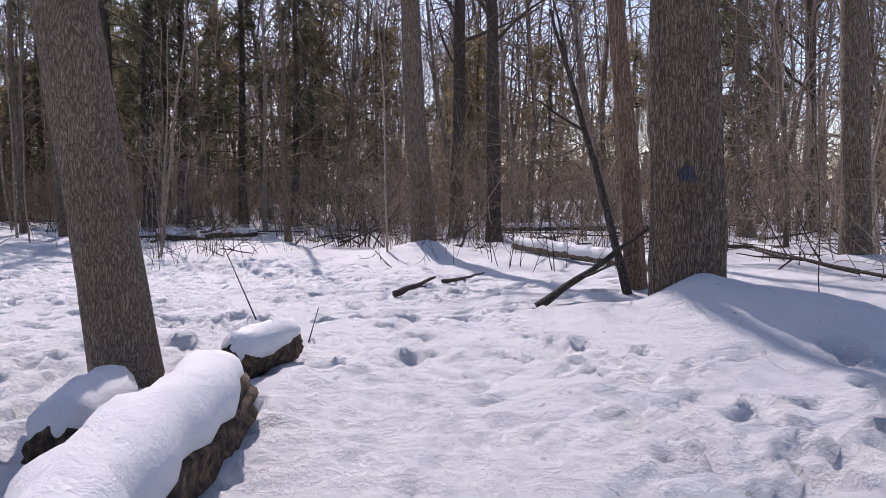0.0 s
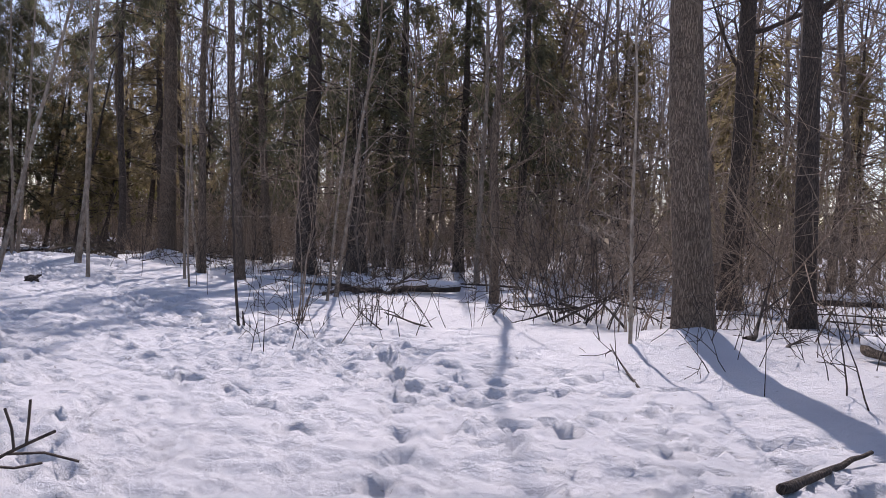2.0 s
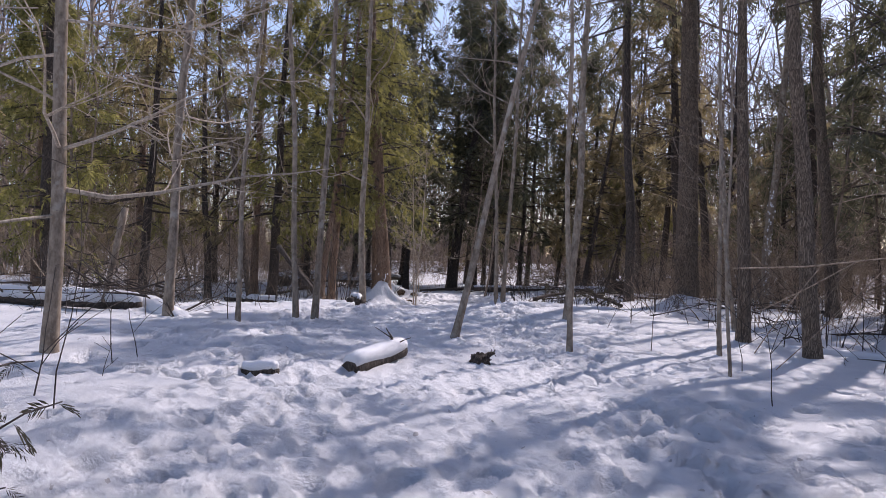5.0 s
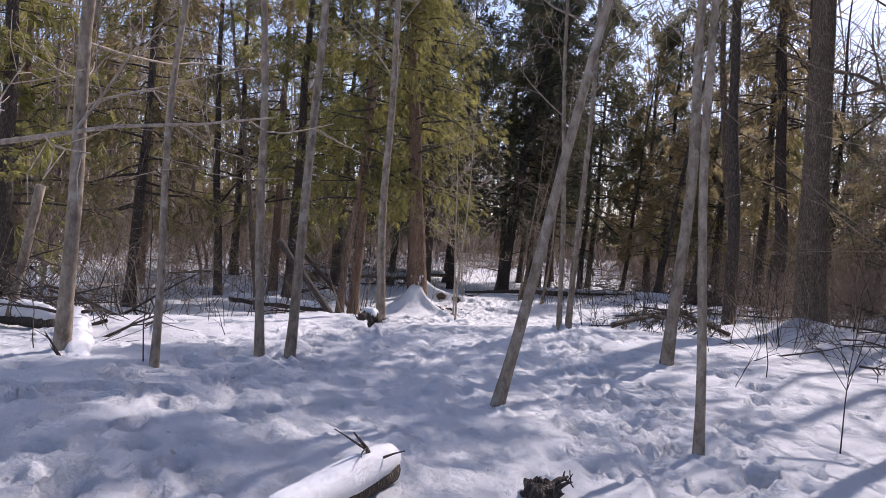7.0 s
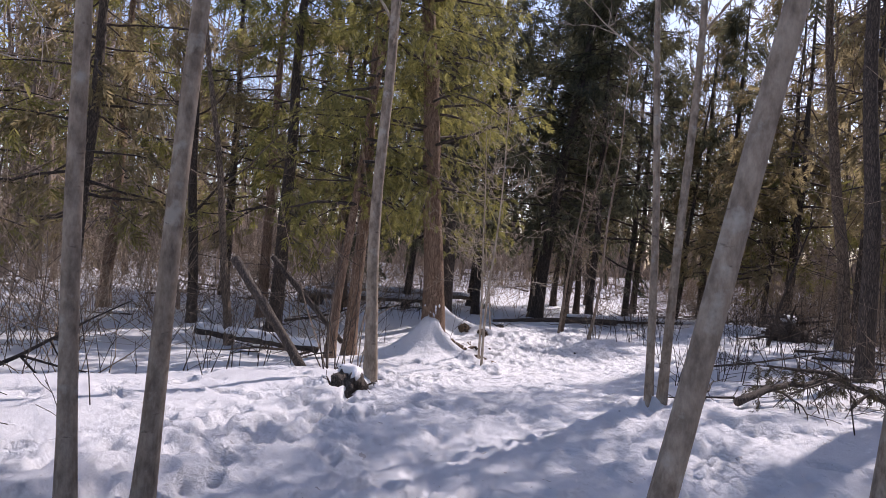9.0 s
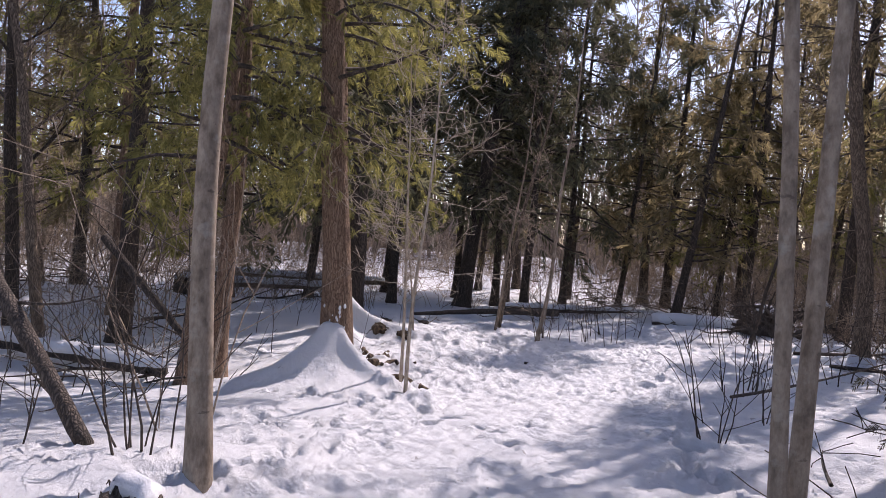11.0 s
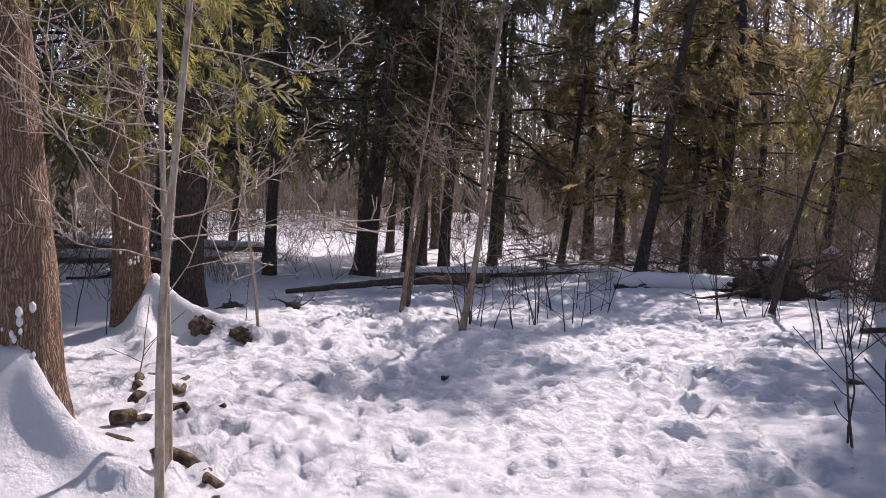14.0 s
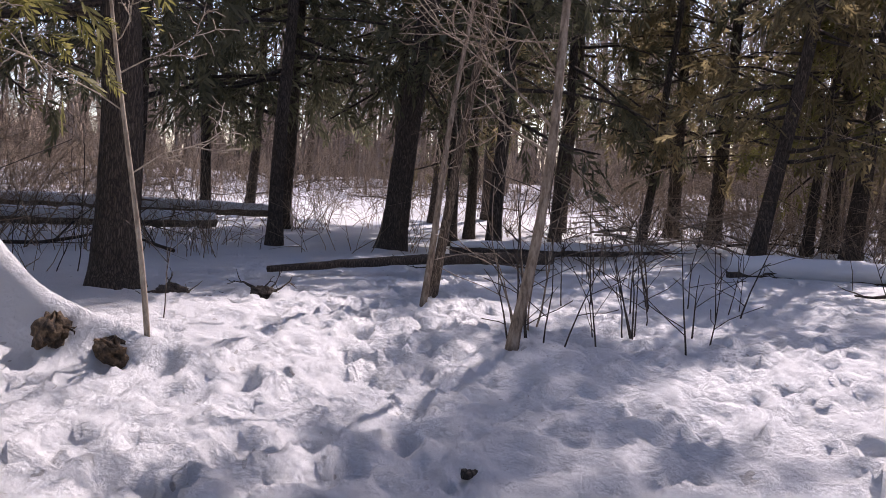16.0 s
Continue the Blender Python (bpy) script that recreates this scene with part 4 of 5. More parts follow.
for i, (x, y, n, h, sp, m) in enumerate(((-9.5, 20.5, 10, 1.3, 0.8, TWIG_DARK), (-6.5, 19.0, 9, 1.2, 0.6, TWIG_DARK), (1.9, 12.2, 5, 1.0, 0.5, TWIG_DARK), (2.6, 12.0, 5, 1.1, 0.4, TWIG_DARK), (2.2, 15.2, 9, 1.4, 0.8, TWIG_DARK), (4.6, 14.2, 9, 1.3, 0.8, TWIG_DARK),
                                         (5.0, 16.5, 9, 1.6, 0.9, TWIG), (3.2, 17.2, 9, 1.6, 0.9, TWIG), (-13.2, 20.8, 7, 1.3, 0.6, TWIG_DARK), (-16.2, 20.6, 7, 1.0, 0.5, TWIG_DARK), (-17.6, 14.6, 10, 1.2, 0.9, TWIG_DARK), (-3.4, 14.9, 8, 1.0, 0.5, TWIG_DARK))):
    shrub(x, y, n, h, sp, "sparse dark stems standing in the snow", 250 + i, m, 0.007, 1, 3, 0.35)

# ---- fallen wood ----
log((1.27, 3.4, -0.03), (0.97, 5.2, 0.02), 0.15, "thick rotten log with bark on its flank under heavy snow", 301, ROT_WOOD, 0.06, 40, 0.95, 0.14)
log((0.66, 4.6, -0.03), (0.47, 5.3, -0.04), 0.115, "short log end sticking out from a snow heap", 302, ROT_WOOD, 0.06, 32, 0.9, 0.12)
log((0.76, 5.8, 0.03), (0.9, 6.3, 0.05), 0.095, "broken log with an orange-brown splintered end and snow on top", 303, ROT_WOOD, 0.05, 32, 0.85, 0.16)
stick((0.95, 9.15, -0.02), (1.28, 9.5, 0.1), 0.035, "dark forked stick on the snow", 304, BARK_DARK, 1)
stick((1.28, 10.1, -0.0), (1.65, 10.9, 0.02), 0.025, "dark stick on the snow", 305, BARK_DARK, 0)
stick((2.22, 8.26, -0.02), (3.25, 8.9, 0.65), 0.035, "dead pole leaning on a tree", 306, BARK_DARK, 1)
stick((3.0, 8.7, 0.0), (2.35, 9.6, 2.6), 0.04, "dead forked branch leaning on a tree", 307, BARK_DARK, 3)
log((1.9, 14.6, 0.12), (3.6, 10.6, 0.1), 0.075, "long fallen log with a strip of snow", 308, BARK_GREY, 0.06, 16, 0.8, 0.06, 2)
log((3.7, 9.6, 0.1), (4.5, 7.45, 0.02), 0.04, "thin fallen pole on the snow", 309, BARK_DARK, 0.0, 12)
log((5.9, 16.4, 0.05), (5.4, 12.6, 0.1), 0.05, "thin fallen pole on the snow", 310, BARK_DARK, 0.03, 12)
log((-10.3, 19.2, -0.02), (-6.6, 20.0, 0.02), 0.055, "fallen trunk under a strip of snow", 311, BARK_DARK, 0.06, 16, 0.8, 0.08, 3)
log((-6.4, 18.9, 0.05), (-4.6, 20.4, 0.05), 0.1, "dark fallen trunk with forked snowy limbs", 312, BARK_DARK, 0.07, 16, 0.7, 0.08, 6)
log((-8.75, 13.2, 0.14), (-9.25, 13.9, 0.22), 0.075, "short dark broken log in the snow", 313, BARK_DARK, 0.05, 16, 0.9, 0.12, 1)
log((-8.85, 12.35, 0.14), (-8.65, 12.55, 0.17), 0.05, "dark broken branch end in the snow", 314, BARK_DARK, 0.03, 12, 0.9, 0.12)
log((-15.0, 12.4, 0.18), (-12.2, 12.5, 0.12), 0.09, "fallen log under thick snow", 315, BARK_DARK, 0.14, 16, 0.8, 0.08, 3)
log((-17.5, 10.2, 0.2), (-14.3, 12.2, 0.3), 0.1, "fallen snow-covered trunk in brush", 316, BARK_DARK, 0.1, 16, 0.8, 0.08, 4)
log((-14.68, 12.02, 1.65), (-14.8, 11.8, 0.3), 0.05, "pale bare broken snag standing in brush", 317, BARK_SMOOTH, 0.0, 12, 0.9)
stick((-11.8, 12.5, 0.16), (-11.55, 13.4, 0.2), 0.04, "dark branch lying on the snow", 318, BARK_DARK, 3)
stick((-12.7, 18.9, 0.3), (-11.5, 19.1, 0.15), 0.02, "dark branch lying on the snow", 319, BARK_DARK, 3)
brush_pile(-14.6, 12.0, 1.1, 0.6, 60, 0.8, 16, "heap of dark dead twiggy boughs", 320, TWIG_DARK)
brush_pile(-14.1, 19.6, 0.9, 0.35, 75, 0.4, 9, "heap of dark dead boughs with snow", 321, TWIG_DARK)
brush_pile(-11.8, 20.6, 1.2, 0.5, 30, 0.35, 12, "heap of dead dark branches", 322, TWIG_DARK)


def cedar_bough(line, r, label, seed, spread=0.45, count=26, leaf=None):
    """A broken cedar bough with drooping feathery twigs."""
    rnd = random.Random(seed)
    o = Vector(line[0])
    pts = [Vector(q) - o for q in line]
    root = thing("cedar_bough", o.x, o.y, o.z, label, "branch", "fallen wood")
    fine = []
    for a, b in zip(pts, pts[1:]):
        fine += [a.lerp(b, i / 4) + Vector((rnd.gauss(0, 0.008), rnd.gauss(0, 0.008), rnd.gauss(0, 0.008))) for i in range(4)]
    fine.append(pts[-1])
    k = len(fine)
    part("limb", Wood().tube(fine, [r * (1 - 0.75 * i / k) for i in range(k)], 9), BARK_DARK, root)
    pl, wy, w = [], [], Wood()
    for _ in range(count):
        i = rnd.randrange(2, k)
        az = rnd.uniform(0, 6.3)
        ln = spread * rnd.uniform(0.4, 1.1)
        tw = bent(fine[i], (math.cos(az), math.sin(az), rnd.uniform(-0.3, 0.7)), ln, 6, 0.15, -0.12, rnd)
        w.tube(tw, [0.006, 0.005, 0.004, 0.0035, 0.003, 0.002], 4)
        for _ in range(9):
            t = rnd.uniform(0.8, 4.99)
            q = tw[int(t)].lerp(tw[int(t) + 1], t % 1)
            pl.append(tuple(q))
            wy.append((math.cos(az) * 0.5 + rnd.gauss(0, 0.6), math.sin(az) * 0.5 + rnd.gauss(0, 0.6), rnd.gauss(-0.6, 0.4)))
    part("twigwork", w, TWIG_DARK, root, kind="stuff")
    part("foliage", sprays(np.array(pl), np.array(wy), np.random.default_rng(seed).uniform(0.05, 0.1, len(pl)), seed, "foliage", FINE), leaf or BOUGH_LEAF, root, kind="stuff")
    return root


cedar_bough(((-5.4, 9.7, 0.08), (-5.05, 10.05, 0.12), (-4.97, 10.3, 0.2), (-4.98, 10.5, 0.38), (-5.02, 10.62, 0.62)), 0.03, "fallen cedar bough with drying feathery foliage", 323, 0.5, 40)
cedar_bough(((-13.6, 18.4, 0.42), (-13.8, 19.0, 0.5), (-14.0, 19.8, 0.52), (-14.2, 20.6, 0.35)), 0.035, "fallen cedar bough with dark foliage on snow", 334, 0.5, 26)
cedar_bough(((-13.9, 20.6, 0.3), (-14.2, 20.0, 0.55), (-14.3, 19.4, 0.6)), 0.03, "fallen cedar bough with dark foliage on snow", 335, 0.5, 20)
log((-22.4, 15.2, -0.1), (-20.2, 16.7, -0.1), 0.08, "fallen dark trunk propped in brush", 324, BARK_DARK, 0.05, 14, 0.8, 0.08, 3)
brush_pile(-21.0, 16.4, 1.3, 0.7, 20, 0.5, 14, "snowy brush around a fallen trunk", 325, TWIG_DARK)
log((-25.45, 25.6, 0.03), (-25.15, 22.0, 0.0), 0.075, "long thin fallen trunk lying on the snow", 326, BARK_DARK, 0.0, 18, 0.45, 0.08, 3, sag=-0.04)
log((-26.8, 25.0, 0.0), (-25.6, 28.8, 0.05), 0.08, "fallen trunk with snow along it", 327, BARK_DARK, 0.04, 16, 0.6, 0.08, 5)
brush_pile(-25.8, 27.6, 1.7, 0.7, 30, 0.6, 26, "sprawling heap of fine brown brush", 328, TWIG)
log((-23.9, 26.9, 0.02), (-22.3, 27.8, 0.1), 0.1, "broken log under thick snow", 329, BARK_DARK, 0.12, 16, 0.8, 0.1, 2)
brush_pile(-21.5, 27.3, 0.7, 0.5, 20, 0.7, 18, "upturned root mass with dark tangled roots", 330, BARK_DARK, r=0.03)
brush_pile(-20.0, 28.6, 1.2, 0.6, 10, 0.5, 16, "heap of snowy dead branches", 331, TWIG_DARK)
stick((-18.6, 23.2, 0.08), (-18.1, 22.9, 0.12), 0.04, "short dark stick in the snow", 333, BARK_DARK, 0)

log((-5.9, 18.6, 0.02), (-4.9, 19.6, 0.12), 0.07, "dark forked limb under a ridge of snow", 336, BARK_DARK, 0.06, 14, 0.7, 0.08, 5)
log((-5.2, 18.7, 0.0), (-6.7, 19.9, 0.2), 0.05, "dark crossed limb with snow on it", 337, BARK_DARK, 0.04, 14, 0.7, 0.08, 4)
brush_pile(-5.5, 19.3, 1.0, 0.5, 40, 0.4, 10, "tangle of dark snowy fallen limbs", 338, BARK_DARK, r=0.022)
brush_pile(-1.1, 16.3, 0.8, 0.5, 30, 0.45, 16, "heap of dark tangled dead stems", 339, TWIG_DARK, r=0.014)
brush_pile(-14.9, 11.4, 1.4, 0.6, 50, 0.9, 16, "heap of dark dead twiggy boughs", 340, TWIG_DARK, r=0.016)
log((-12.0, 12.5, 0.1), (-12.7, 12.3, 0.16), 0.08, "dark rotten log end under snow", 371, BARK_DARK, 0.03, 16, 0.9, 0.14, 1)
log((-21.39, 16.17, 1.2), (-20.3, 17.1, 0.0), 0.045, "dark leaning dead trunk in brush", 372, BARK_DARK, 0.0, 14, 0.9, 0.1, 3)
log((-17.67, 15.12, 1.2), (-16.7, 15.75, 0.15), 0.05, "dark leaning dead limb in brush", 373, BARK_DARK, 0.0, 12, 0.9, 0.1, 2)
stick((-20.5, 25.7, 0.1), (-20.25, 26.4, 2.6), 0.035, "dark leaning dead forked stem", 374, BARK_DARK, 2)
brush_pile(-27.2, 29.0, 1.5, 0.7, 20, 0.6, 14, "sprawling heap of brown brush", 376, TWIG)
brush_pile(-18.0, 26.6, 1.0, 0.6, 20, 0.4, 10, "heap of snowy dead branches", 377, TWIG_DARK)
log((-19.6, 26.5, 0.1), (-16.9, 27.4, 0.12), 0.07, "fallen trunk half under snow", 378, BARK_DARK, 0.07, 14, 0.8, 0.1, 4)
log((-30.5, 18.5, 0.1), (-29.2, 22.5, 0.15), 0.09, "distant fallen trunk under snow", 379, BARK_GREY, 0.07, 14, 0.8, 0.1, 3)
log((-32.0, 19.5, 0.25), (-31.0, 24.0, 0.2), 0.09, "distant fallen trunk under snow", 380, BARK_GREY, 0.07, 14, 0.8, 0.1, 3)
log((1.2, 22.5, 0.1), (5.2, 23.2, 0.15), 0.08, "distant fallen trunk under snow", 381, BARK_DARK, 0.06, 14, 0.8, 0.1, 4)
log((-2.6, 21.6, 1.4), (-0.9, 20.6, 0.2), 0.03, "pale leaning broken trunk in brush", 382, BARK_SMOOTH, 0.0, 10, 0.8, 0.1, 2)


stick((-1.52, 13.92, -0.10), (-3.35, 15.21, 0.02), 0.02, "long dark branch arching low over the snow", 391, TWIG_DARK, 5)
stick((-2.48, 13.84, -0.10), (-3.67, 14.89, 0.15), 0.01, "thin dark twig rising from the snow", 392, TWIG_DARK, 3)
stick((0.42, 12.14, -0.10), (-0.13, 13.40, 0.10), 0.012, "thin dark branch lying on snow", 393, TWIG_DARK, 4)
stick((-4.23, 13.60, -0.08), (-4.24, 13.58, 0.08), 0.016, "short dark stub standing in snow", 394, BARK_DARK, 0)
stick((-11.05, 13.94, 0.12), (-10.93, 14.18, 0.13), 0.008, "thin twig lying on the path", 395, TWIG_DARK, 0)
stick((-12.29, 13.18, 0.15), (-11.75, 13.32, 0.20), 0.03, "short dark stick in the snow", 396, BARK_DARK, 0)
stick((-16.65, 20.75, 0.24), (-16.7, 23.9, 0.62), 0.015, "dark branch arching over shaded snow", 397, BARK_DARK, 1)
stick((-24.36, 20.99, -0.10), (-24.15, 21.46, -0.10), 0.012, "thin dark stick on shaded snow", 398, BARK_DARK, 0)
stick((-20.32, 21.19, -0.10), (-20.30, 21.28, -0.10), 0.02, "scrap of dark bark on the path", 399, BARK_DARK, 0)


for x, y, ax, ay, h in ((-1.6, 16.9, 0.9, 0.5, 0.35), (-0.5, 15.9, -0.7, 0.6, 0.5), (-2.2, 16.0, 0.5, -0.9, 0.3), (-1.3, 15.7, 1.0, 0.2, 0.55)):
    stick((x, y, z_at(x, y) + 0.03), (x + ax, y + ay, z_at(x, y) + h), 0.018, "dark crooked dead limb in a brush heap", 600 + int(h * 100), BARK_DARK, 4)
for i, (x, y) in enumerate(((-2.9, 13.2), (-1.9, 14.6), (-3.6, 15.6), (0.9, 13.4), (1.5, 14.3), (-13.4, 19.2), (-12.6, 20.2), (-3.0, 12.4))):
    shrub(x, y, 4, 0.9, 0.25, "few thin dark twigs rising from the snow", 610 + i, TWIG_DARK, 0.005, 2, 3, 0.9)


# ---- roots, stumps, blaze and snow on bark ----
def lump(name, x, y, z, size, label, category, seed, mat, spikes=0, snow=True, reach=0.5, r=0.02):
    """An earthy clod of roots with broken root ends."""
    rnd = random.Random(seed)
    root = thing(name, x, y, z, label, category, "fallen wood")
    n, m = 30, 18
    a, f = np.meshgrid(np.linspace(0, 2 * math.pi, n, endpoint=False), np.linspace(0.02, math.pi - 0.02, m))
    q = 1 + 0.28 * vnoise(a * 2.2, f * 2.2, 0.7, seed) + 0.16 * vnoise(a * 6, f * 6, 0.7, seed + 1)
    v = np.stack([size[0] * q * np.sin(f) * np.cos(a), size[1] * q * np.sin(f) * np.sin(a), size[2] * q * np.cos(f)], -1).reshape(-1, 3)
    k = np.arange((m - 1) * n).reshape(m - 1, n)
    j = np.roll(k, -1, axis=1)
    part("clod", mesh_from("clod", v, [np.stack([k, k + n, j + n, j], -1).reshape(-1, 4)]), mat, root)
    for _ in range(spikes):
        w = Wood()
        az, up = rnd.uniform(0, 6.3), rnd.uniform(-0.1, 1.1)
        d = Vector((math.cos(az), math.sin(az), up)).normalized()
        limbs(w, (d.x * size[0] * 0.7, d.y * size[1] * 0.7, d.z * size[2] * 0.7), d, reach * rnd.uniform(0.5, 1.3), r * rnd.uniform(0.6, 1.4), 1, rnd, 0.22, -0.04, 3, 6)
        part("root", w, BARK_GREY if rnd.random() < 0.4 else mat, root)
    if snow:
        s = Wood().tube([(-size[0] * 0.7, 0.05, size[2] * 0.8), (-size[0] * 0.25, -0.02, size[2] * 1.0), (size[0] * 0.2, 0.04, size[2] * 0.95), (size[0] * 0.6, 0, size[2] * 0.75)], [0.03, size[1] * 0.42, size[1] * 0.4, 0.03], 14, lambda an, q: 1 + 0.2 * vnoise(np.cos(an) * 2, q * 6, 0.5, seed))
        part("snow_cap", s, SNOW_SOFT, root, "patch of snow on top")
    return root


lump("root_stump", -15.2, 15.8, z_at(-15.2, 15.8) - 0.03, (0.22, 0.15, 0.14), "dark rotten root stump with a cap of snow", "stump", 341, BARK_DARK, 6, True, 0.12, 0.016)
lump("root_mass", -21.55, 27.3, z_at(-21.55, 27.3) + 0.1, (0.42, 0.3, 0.34), "upturned root mass with twisting roots and snow", "roots", 342, BARK_DARK, 20, True, 0.75, 0.03)
lump("root_stump", -8.95, 14.55, z_at(-8.95, 14.55), (0.1, 0.08, 0.08), "small dark broken stub in the snow", "stump", 343, BARK_DARK, 2, False, 0.1)
lump("root_stump", -24.2, 20.95, z_at(-24.2, 20.95), (0.18, 0.12, 0.06), "low dark bark scraps on shaded snow", "stump", 344, BARK_DARK, 6, False, 0.25, 0.012)
lump("root_stump", -24.0, 21.6, z_at(-24.0, 21.6), (0.14, 0.1, 0.05), "low dark bark scraps on shaded snow", "stump", 345, BARK_DARK, 5, False, 0.2, 0.012)
lump("root_stump", -29.3, 18.6, z_at(-29.3, 18.6) + 0.1, (0.6, 0.3, 0.25), "old dark stump under snow", "stump", 346, BARK_DARK, 6, True, 0.4, 0.03)


def sawn_stump(x, y, r, h):
    root = thing("sawn_stump", x, y, z_at(x, y), "sawn tree stump with mossy sides and snow on top", "stump", "fallen wood")
    part("trunk", Wood().tube([(0, 0, -0.2), (0, 0, 0.0), (0, 0, h * 0.5), (0.01, 0, h)], [r * 1.25, r * 1.12, r, r * 0.97], 28, bark_rough(0.06, 9, 5)), CUT_WOOD, root)
    part("snow_cap", Wood().tube([(-r * 0.6, 0, h + 0.03), (0, 0, h + 0.05), (r * 0.6, 0, h + 0.03)], [r * 0.25, r * 0.55, r * 0.2], 14), SNOW_SOFT, root, "thin cap of snow")


sawn_stump(-22.07, 29.77, 0.22, 0.5)


def root_run(line, r, seed, z_off):
    """Surface roots that dip in and out of the snow."""
    rnd = random.Random(seed)
    x, y = line[0]
    root = thing("tree_root", x, y, z_at(x, y), "gnarled surface root half buried in snow", "root", "surface roots")
    pts = []
    for a, b in zip(line, line[1:]):
        for i in range(6):
            f = i / 6
            px, py = a[0] + (b[0] - a[0]) * f + rnd.gauss(0, 0.02), a[1] + (b[1] - a[1]) * f + rnd.gauss(0, 0.02)
            pts.append((px - x, py - y, z_at(px, py) - z_at(x, y) + z_off + rnd.gauss(0, 0.02)))
    k = len(pts)
    part("root", Wood().tube(pts, [r * (1 - 0.6 * i / k) * rnd.uniform(0.85, 1.15) for i in range(k)], 10, bark_rough(0.12, 5, seed)), ROT_WOOD, root)


root_run(((-19.75, 18.75), (-19.4, 19.05), (-19.05, 19.1), (-18.8, 19.0)), 0.036, 351, -0.025)
root_run(((-19.9, 18.8), (-20.1, 19.15), (-20.0, 19.5)), 0.033, 352, -0.005)
root_run(((-20.4, 19.0), (-20.55, 19.35), (-20.9, 19.5)), 0.030, 353, -0.005)
root_run(((-20.7, 19.1), (-21.1, 19.2), (-21.3, 19.6)), 0.030, 354, -0.015)
for i, (x, y, up, a, c) in enumerate(((-22.38, 20.03, 0.0, 0.17, 0.1), (-22.04, 20.27, -0.02, 0.15, 0.07))):
    lump("root_stump", x, y, z_at(x, y) - 0.04 + up * 0.5, (a, 0.09, c), "bare mossy patch of root showing through snow", "root", 381 + i, ROT_WOOD, 2, False, 0.12, 0.014)


def blaze():
    """A faded paint mark on the ridged trunk."""
    tree = bpy.data.objects["bare_tree"]
    a0 = math.atan2(2.28 - 7.96, 2.24 - 3.32)
    n, m = 22, 6
    t, f = np.meshgrid(np.linspace(0, 2 * math.pi, n, endpoint=False), np.linspace(0.02, 1, m))
    f = f * (1 + 0.3 * vnoise(t * 3, f * 0, 0.6, 5) * f)
    a, h = a0 + 0.05 + 0.24 * f * np.cos(t), 1.0 + 0.055 * f * np.sin(t)
    r = 0.27 + 0.006 * vnoise(a * 14, h * 3, 0.5, 4) - 0.006 * f
    v = np.stack([r * np.cos(a) - 0.018 * h, r * np.sin(a) + 0.03 * h, h], -1).reshape(-1, 3)
    k = np.arange((m - 1) * n).reshape(m - 1, n)
    j = np.roll(k, -1, axis=1)
    part("blaze", mesh_from("blaze", v, [np.stack([k, k + n, j + n, j], -1).reshape(-1, 4)]), PAINT_BLUE, tree, "faded blue paint mark")


blaze()


def snow_flecks(x, y, r, lean, low, high, side, seed, count, spread=0.9):
    """Snow stuck to the bark of one side of a trunk."""
    rnd = random.Random(seed)
    w = Wood()
    base = z_at(x, y)
    for _ in range(count):
        h = rnd.uniform(low, high)
        a = side + rnd.gauss(0, spread * 0.5)
        rr = r * (1.0 - 0.04 * h)
        c = Vector((lean[0] * h + rr * math.cos(a), lean[1] * h + rr * math.sin(a), h))
        s = rnd.uniform(0.006, 0.018)
        w.tube([c - Vector((0, 0, s * 1.6)), c - Vector((0, 0, s * 0.5)), c + Vector((0, 0, s * 0.7)), c + Vector((0, 0, s * 1.5))], [s * 0.3, s * 0.9, s * 0.8, s * 0.2], 6)
    ob = new("snow_patch", w.mesh("snow_patch"))
    ob.data.materials.append(SNOW_SOFT)
    ob.location = (x, y, base)
    tagged(ob, "snow stuck to the bark of a trunk", "snow", "snow on bark", "stuff")


snow_flecks(-19.87, 18.4, 0.165, (-0.045, -0.06), 0.1, 0.5, math.atan2(-2.1, 6.1), 361, 16)
snow_flecks(3.42, 9.5, 0.09, (0.02, 0.03), 0.9, 2.2, -1.9, 362, 40)
snow_flecks(6.73, 19.5, 0.2, (-0.04, 0.03), 0.5, 3.2, -1.9, 363, 110)
snow_flecks(-14.0, 24.6, 0.11, (0.03, 0.04), 0.3, 2.6, -1.0, 364, 80)
snow_flecks(-9.65, 24.87, 0.27, (0.01, -0.01), 2.4, 5.6, -1.0, 365, 90)
snow_flecks(-23.0, 19.7, 0.22, (-0.05, -0.02), 0.2, 0.7, -0.6, 366, 12)


# ---- far woods ----
def template(grow):
    w = Wood()
    grow(w)
    return np.concatenate(w.v), np.concatenate(w.f), np.concatenate(w.t) if w.t else np.zeros((0, 3), int)


def scatter(templates, spots, name, mat, label, category):
    """One mesh of many copies: spots of (which, x, y, z, turn, size, tall)."""
    vs, fs, ts, n = [], [], [], 0
    for k, x, y, z, turn, size, tall in spots:
        v, f, t = templates[k]
        c, s = math.cos(turn) * size, math.sin(turn) * size
        vs.append(np.stack([v[:, 0] * c - v[:, 1] * s + x, v[:, 0] * s + v[:, 1] * c + y, v[:, 2] * size * tall + z], -1))
        fs.append(f + n)
        ts.append(t + n)
        n += len(v)
    me = mesh_from(name, np.concatenate(vs), [np.concatenate(fs), np.concatenate(ts)])
    me.materials.append(mat)
    return tagged(new(name, me), label, category, "", "stuff")


